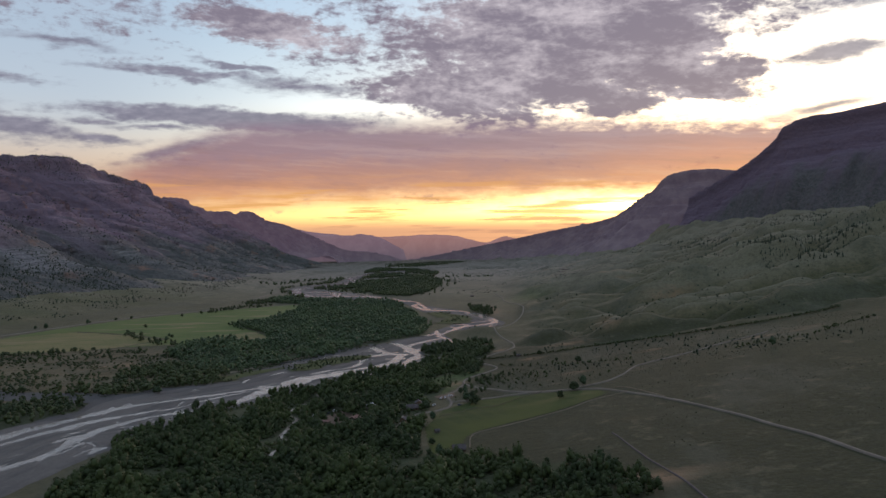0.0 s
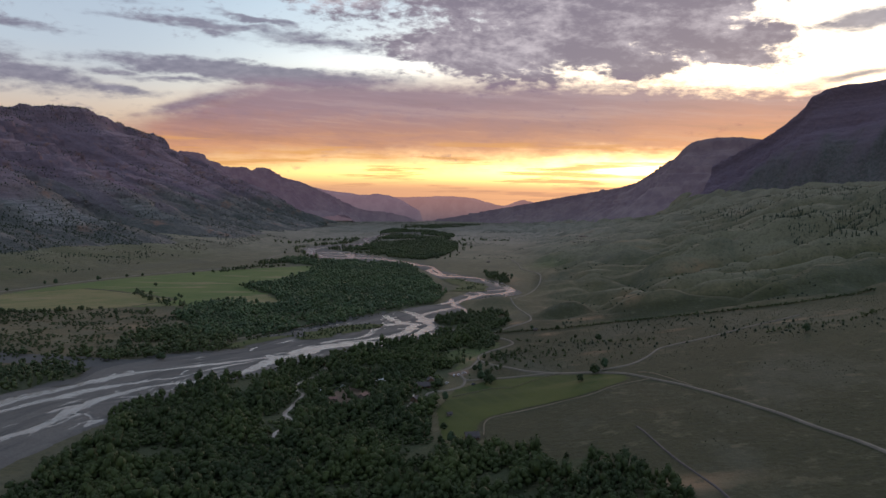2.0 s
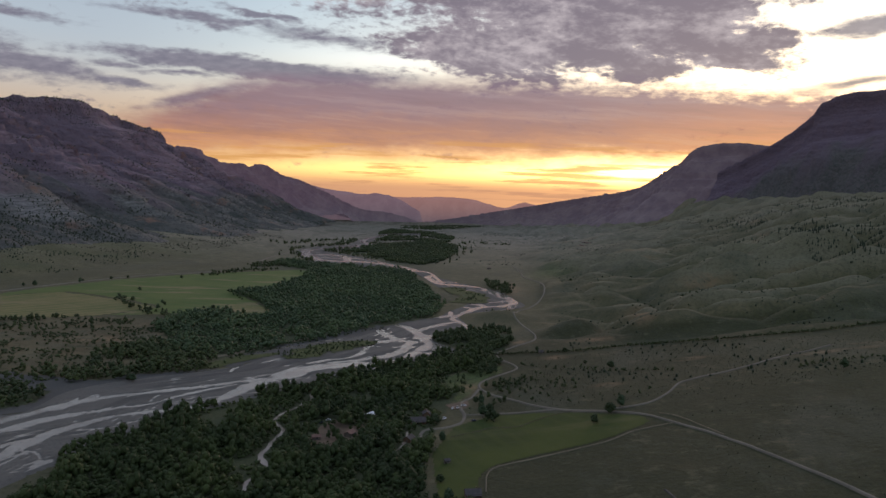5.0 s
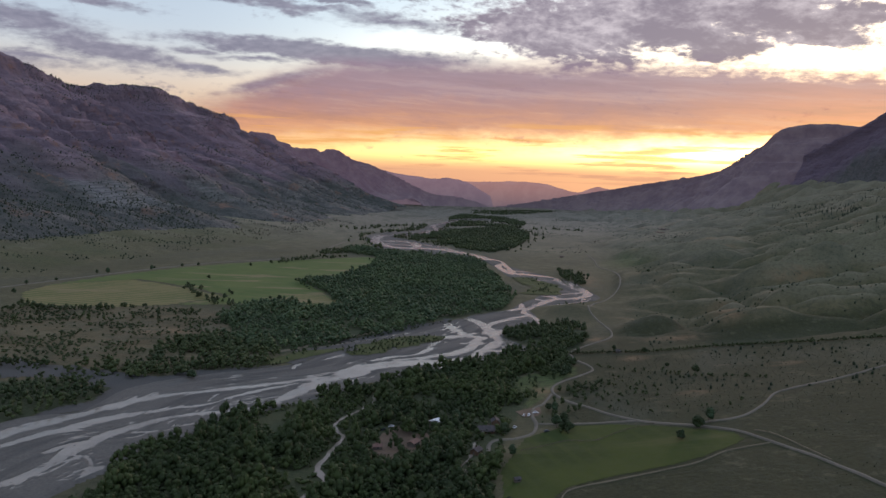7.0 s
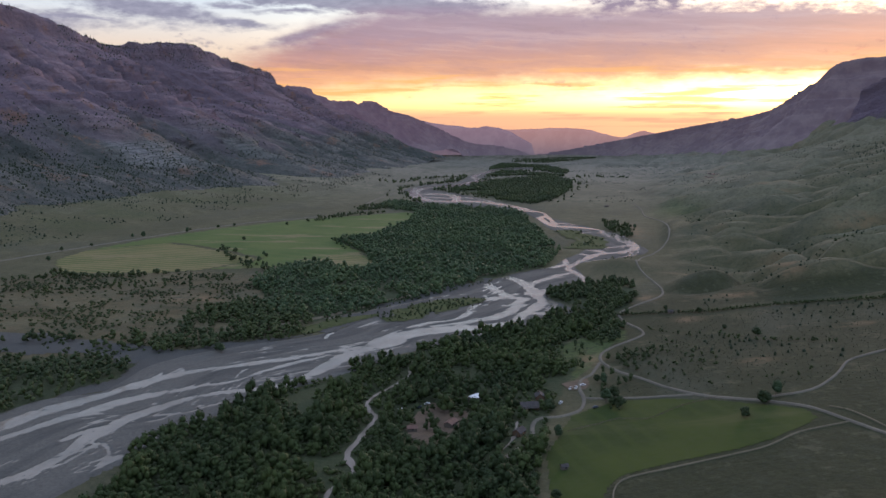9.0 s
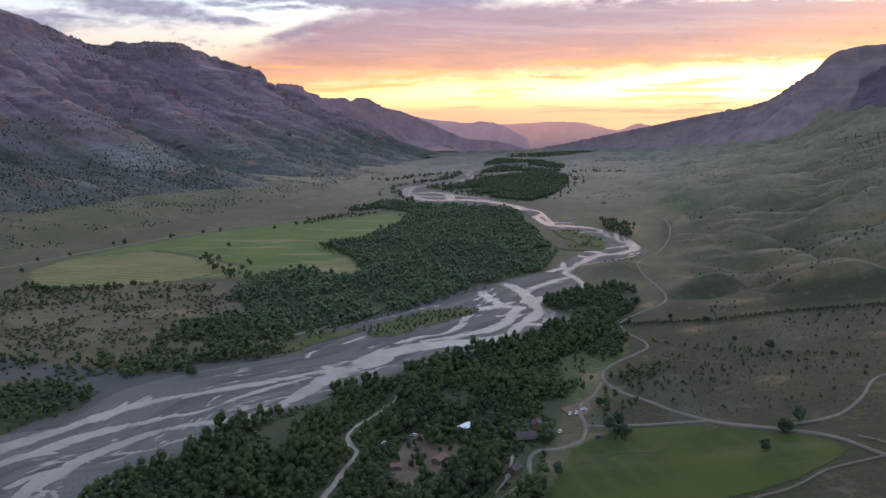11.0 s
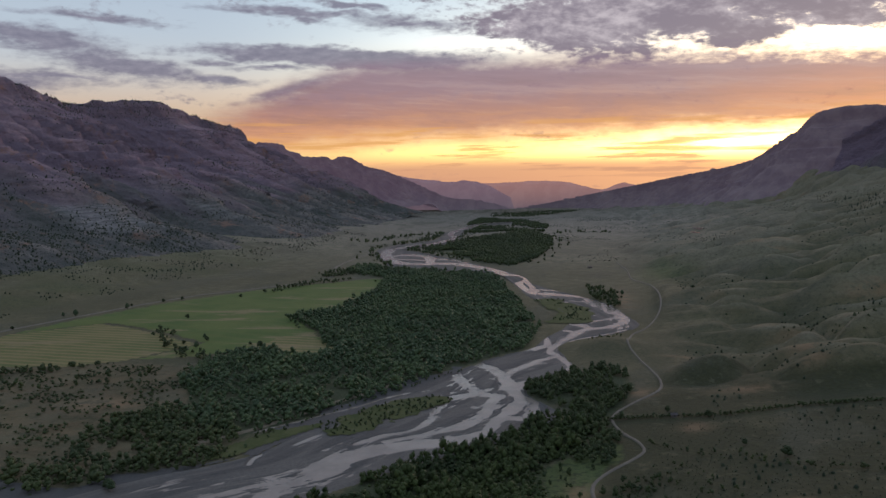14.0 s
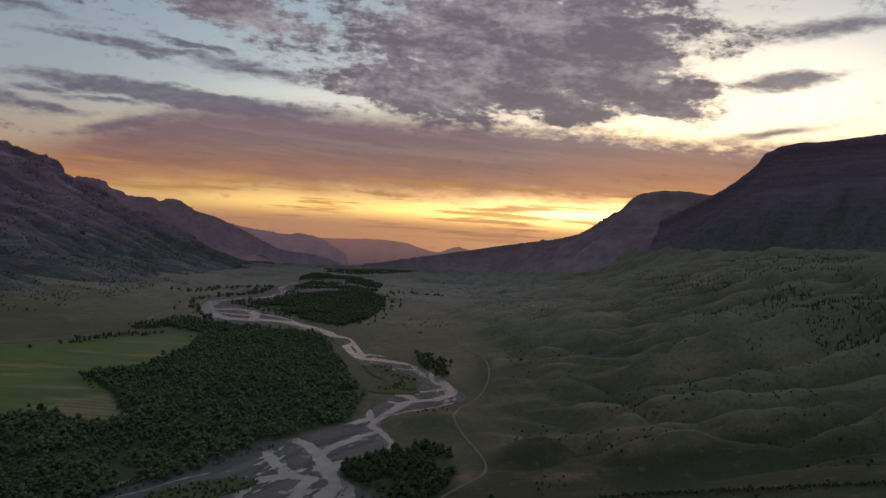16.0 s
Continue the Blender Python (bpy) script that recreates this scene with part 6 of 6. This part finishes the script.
ribbon("field_track", np.array([(-11, 585), (-11, 601), (-11, 615), (-7, 628), (4, 636), (27, 646), (56, 655), (73, 662), (90, 677), (104, 684), (120, 690)], float), 1.2, M_BANKSOIL, "faint dirt track along the edge of the green field", "track", 0.6)
ribbon("verge_track", np.array([(110, 712), (118, 705), (125, 690), (132, 668), (139, 645)], float) + (6, 6), 0.9, M_BANKSOIL, "worn wheel track beside the gravel road", "track", 0.6)
ribbon("ditch", plan([(66, 420), (68, 410), (74, 366), (81, 332), (84, 300)]), 1.6, M_ROOF, "dark narrow irrigation ditch across the dry pasture", "ditch", 0.5)

def fence(line, gap, label):
    """Wooden posts with two rails along a line."""
    base = tagged(new("fence"), label, "fence")
    p = smooth_line(np.array(line, float), gap)
    z = ground_z(p[:, 0], p[:, 1]) + 0.15
    bm = bmesh.new()
    bmesh.ops.create_cone(bm, cap_ends=True, segments=6, radius1=0.14, radius2=0.12, depth=1.7, matrix=Matrix.Translation((0, 0, 0.65)))
    first = part("post", bm, M_WOOD, base)
    first.location = (p[0, 0], p[0, 1], z[0])
    for (px_, py_), pz in zip(p[1:], z[1:]):
        post = new("post", first.data)
        post.parent, post.location = base, (px_, py_, pz)
    for up in (0.75, 1.3):
        bm = bmesh.new()
        rows = [[bm.verts.new((a, b, c + up + h)) for h, o in ((-0.09, 0), (0.09, 0), (0.09, 1), (-0.09, 1)) for a, b in ((q[0] + 0.08 * o, q[1] + 0.08 * o),)] for q, c in zip(p, z)]
        for r0, r1 in zip(rows[:-1], rows[1:]):
            for k in range(4):
                bm.faces.new((r0[k], r0[(k + 1) % 4], r1[(k + 1) % 4], r1[k]))
        part("rail", bm, M_WOOD, base)


fence([(-39, 702), (-22, 712), (-9, 721), (10, 720), (23, 733), (37, 744), (54, 750)], 4.0, "weathered wooden rail fence across the green field")

# ---- water by the way ----
def pool(name, points, width, label, category):
    line = smooth_line(points, 4.0)
    side = np.gradient(line, axis=0)
    side = np.stack((side[:, 1], -side[:, 0]), -1) / np.linalg.norm(side, axis=1, keepdims=True)
    w = width * (0.35 + 0.65 * np.abs(fbm(np.arange(len(line)) / 3.0, np.zeros(len(line)), 3, 14)) * 2)
    w[0] = w[-1] = 0.2
    xy = np.stack((line - side * w[:, None] / 2, line, line + side * w[:, None] / 2), 1)
    z = np.repeat(ground_z(line[:, 0], line[:, 1])[:, None] + 0.45, 3, 1)
    mesh = raw_mesh(name, np.concatenate((xy, z[..., None]), -1).reshape(-1, 3), grid_faces(*z.shape), 4, True)
    return setting(name, mesh, M_WATER, label, category)


pool("creek", CREEK, 5.0, "narrow bright side creek winding through the woods", "creek")
pool("side_channel", plan([(-225, 728), (-199, 761), (-175, 791), (-158, 818), (-126, 848)]), 5.0, "narrow bright side channel below the wood", "creek")
pool("creek_pool", CREEK_SHORT, 3.0, "small bright pool among the trees", "creek")


def pond(x, y, long, short, turn, level):
    bm = bmesh.new()
    ring = []
    for k in range(40):
        a = k / 40 * 6.2832
        r = 1 + 0.12 * math.sin(3 * a + 1) + 0.07 * math.sin(5 * a)
        ring.append(bm.verts.new((math.cos(a) * long * r, math.sin(a) * short * r, 0)))
    bm.faces.new(ring)
    bmesh.ops.triangulate(bm, faces=bm.faces[:])
    mesh = bpy.data.meshes.new("pond")
    bm.to_mesh(mesh)
    bm.free()
    ob = setting("pond", mesh, M_STILL, "small still stock pond glinting with the sunset on the hillside", "pond")
    ob.location, ob.rotation_euler = (x, y, level), (0, 0, turn)


for (px_, py_, wx, wy), level in zip(POOLS, POOL_LEVEL):
    pond(px_, py_, wx, wy, 0.1, level)


# ---- buildings ----
def box(bm, x0, x1, y0, y1, z0, z1):
    m = Matrix.Translation(((x0 + x1) / 2, (y0 + y1) / 2, (z0 + z1) / 2)) @ Matrix.Diagonal((x1 - x0, y1 - y0, z1 - z0, 1))
    bmesh.ops.create_cube(bm, size=1, matrix=m)


def house(name, x, y, turn, long, wide, wall, rise, wall_mat, roof_mat, label, category, porch=False, chimney=True):
    base = tagged(new(name), label, category)
    bm = bmesh.new()
    h, w = long / 2, wide / 2
    low = [bm.verts.new(c) for c in ((-h, -w, -1.5), (h, -w, -1.5), (h, w, -1.5), (-h, w, -1.5))]
    top = [bm.verts.new(c) for c in ((-h, -w, wall), (h, -w, wall), (h, w, wall), (-h, w, wall))]
    peak = [bm.verts.new((-h, 0, wall + rise)), bm.verts.new((h, 0, wall + rise))]
    for f in ((low[0], low[1], top[1], top[0]), (low[2], low[3], top[3], top[2]), (low[1], low[2], top[2], peak[1], top[1]), (low[3], low[0], top[0], peak[0], top[3])):
        bm.faces.new(f)
    part("wall", bm, wall_mat, base)
    for side in (-1, 1):
        bm = bmesh.new()
        over, t = 0.5, 0.18
        drop = rise / w * over
        pts = [(-h - over, 0, wall + rise), (h + over, 0, wall + rise), (h + over, side * (w + over), wall - drop), (-h - over, side * (w + over), wall - drop)]
        lower = [bm.verts.new((a, b, c + 0.02)) for a, b, c in pts]
        upper = [bm.verts.new((a, b, c + t)) for a, b, c in pts]
        bm.faces.new(upper)
        bm.faces.new(lower[::-1])
        for k in range(4):
            bm.faces.new((lower[k], lower[(k + 1) % 4], upper[(k + 1) % 4], upper[k]))
        bmesh.ops.recalc_face_normals(bm, faces=bm.faces[:])
        part("roof", bm, roof_mat, base)
    for side in (-1, 1):
        for k in range(max(1, int(long // 4))):
            cx = -h + (k + 0.5) * long / max(1, int(long // 4)) + (0.0 if side > 0 else 0.4)
            bm = bmesh.new()
            box(bm, cx - 0.55, cx + 0.55, side * w - 0.06, side * w + 0.06, 0.9, 2.0)
            part("window", bm, M_GLASS, base)
    bm = bmesh.new()
    box(bm, -h - 0.05, -h + 0.05, -0.5, 0.5, 0.0, 2.05)
    part("door", bm, M_WOOD, base)
    if chimney:
        bm = bmesh.new()
        box(bm, h * 0.4, h * 0.4 + 0.7, 0.5, 1.2, wall + 0.3, wall + rise + 0.9)
        part("chimney", bm, M_DIRT, base)
    if porch:
        bm = bmesh.new()
        box(bm, -h, h, -w - 2.4, -w - 0.5, wall - 0.55, wall - 0.4)
        part("porch_roof", bm, roof_mat, base)
        for px_ in (-h + 0.2, 0, h - 0.2):
            bm = bmesh.new()
            box(bm, px_ - 0.09, px_ + 0.09, -w - 2.35, -w - 2.17, -1.0, wall - 0.55)
            part("post", bm, M_WOOD, base)
    base.matrix_world = pose(x, y, float(ground_z(np.array(x), np.array(y))) + 0.2, 0, 0, turn)
    return base


house("farmhouse", -14 * U, 434 * U, 12, 9, 6.5, 2.7, 2.0, M_LOG, M_ROOF, "dark log farmhouse with a steep roof beside the field", "house", porch=True)
house("field_shed", -28.4 * U, 483 * U, 30, 3.6, 2.8, 2.1, 0.9, M_WOOD, M_ROOF, "small dark wooden shed standing in the green field", "shed", chimney=False)
house("white_roofed_barn", -108, 756, 62, 9.5, 6.5, 3.0, 1.4, M_WOOD, M_ROOF_WHITE, "barn with a pale metal roof among the trees", "barn", chimney=False)
house("ranch_house", -51 * U, 560 * U, 20, 12, 7.5, 2.8, 2.2, M_LOG, M_ROOF, "dark ranch house with a shingle roof in the woods", "house", porch=True)
house("cabin", -47 * U, 577 * U, 100, 8, 6, 2.6, 2.0, M_LOG, M_ROOF, "log cabin under tall trees", "cabin")
house("farm_store", -86 * U, 529 * U, 75, 9, 5.5, 2.6, 1.3, M_WOOD, M_ROOF_RED, "low wooden store with a rusty roof at the yard", "shed", chimney=False)
house("garden_shed", -103 * U, 519 * U, 15, 6, 4.5, 2.4, 1.2, M_WOOD, M_ROOF_RED, "weathered shed with a rust-brown roof by the yard", "shed", chimney=False)
house("lane_cabin", -52 * U, 524 * U, 70, 8, 5.5, 2.6, 1.7, M_LOG, M_ROOF, "dark cabin beside the farm drive", "cabin")
house("ditch_hut", 34 * U, 778 * U, 5, 5, 4, 2.3, 1.1, M_WOOD, M_ROOF, "small weathered hut beside the hedge", "hut", chimney=False)
house("bluff_house", -20 * U, 1652 * U, 10, 9, 5.5, 2.6, 1.6, M_WOOD, M_WOOD, "far weathered wooden house on the bluff over the river", "house", chimney=False)


def car(x, y, turn, paint, label, tall=1.0):
    base = tagged(new("car"), label, "car", "parked cars of the farm")
    bm = bmesh.new()
    box(bm, -2.2, 2.2, -0.9, 0.9, 0.35, 0.95 * tall)
    bmesh.ops.bevel(bm, geom=bm.edges[:], offset=0.12, segments=2, affect="EDGES")
    body = part("body", bm, paint, base)
    bm = bmesh.new()
    box(bm, -1.3, 1.1, -0.8, 0.8, 0.9 * tall, 1.5 * tall)
    for v in bm.verts:
        if v.co.z > 1.2 * tall:
            v.co.x *= 0.75
            v.co.y *= 0.85
    part("cabin_glass", bm, M_GLASS, base, "dark car windows")
    bm = bmesh.new()
    box(bm, -0.95, 0.8, -0.66, 0.66, 1.5 * tall, 1.54 * tall)
    part("roof", bm, paint, base)
    for wx in (-1.35, 1.35):
        for wy in (-0.85, 0.85):
            bm = bmesh.new()
            bmesh.ops.create_cone(bm, cap_ends=True, segments=14, radius1=0.36, radius2=0.36, depth=0.22, matrix=Matrix.Translation((wx, wy, 0.36)) @ Matrix.Rotation(math.pi / 2, 4, "X"))
            part("wheel", bm, M_TYRE, base)
    base.matrix_world = pose(x, y, float(ground_z(np.array(x), np.array(y))) + 0.3, 0, 0, turn)


car(-42, 790, 80, M_CAR_WHITE, "white car parked on the gravel pad")
car(-38, 791, 82, M_CAR_WHITE, "white pickup parked on the gravel pad", 1.15)
car(-33, 797, 15, M_CAR_WHITE, "pale car parked at the pad's edge")
car(-139, 742, 35, M_CAR_WHITE, "white car parked in the dirt yard")
car(-143, 734, 60, M_CAR_DARK, "dark pickup parked in the dirt yard", 1.15)
car(-115 * U, 544 * U, 10, M_CAR_WHITE, "white van parked under the trees", 1.4)
car(-23, 747, 40, M_CAR_DARK, "dark car parked on the grass beside the lane")
car(-47, 757, 70, M_CAR_WHITE, "white pickup parked beside the ranch drive", 1.15)
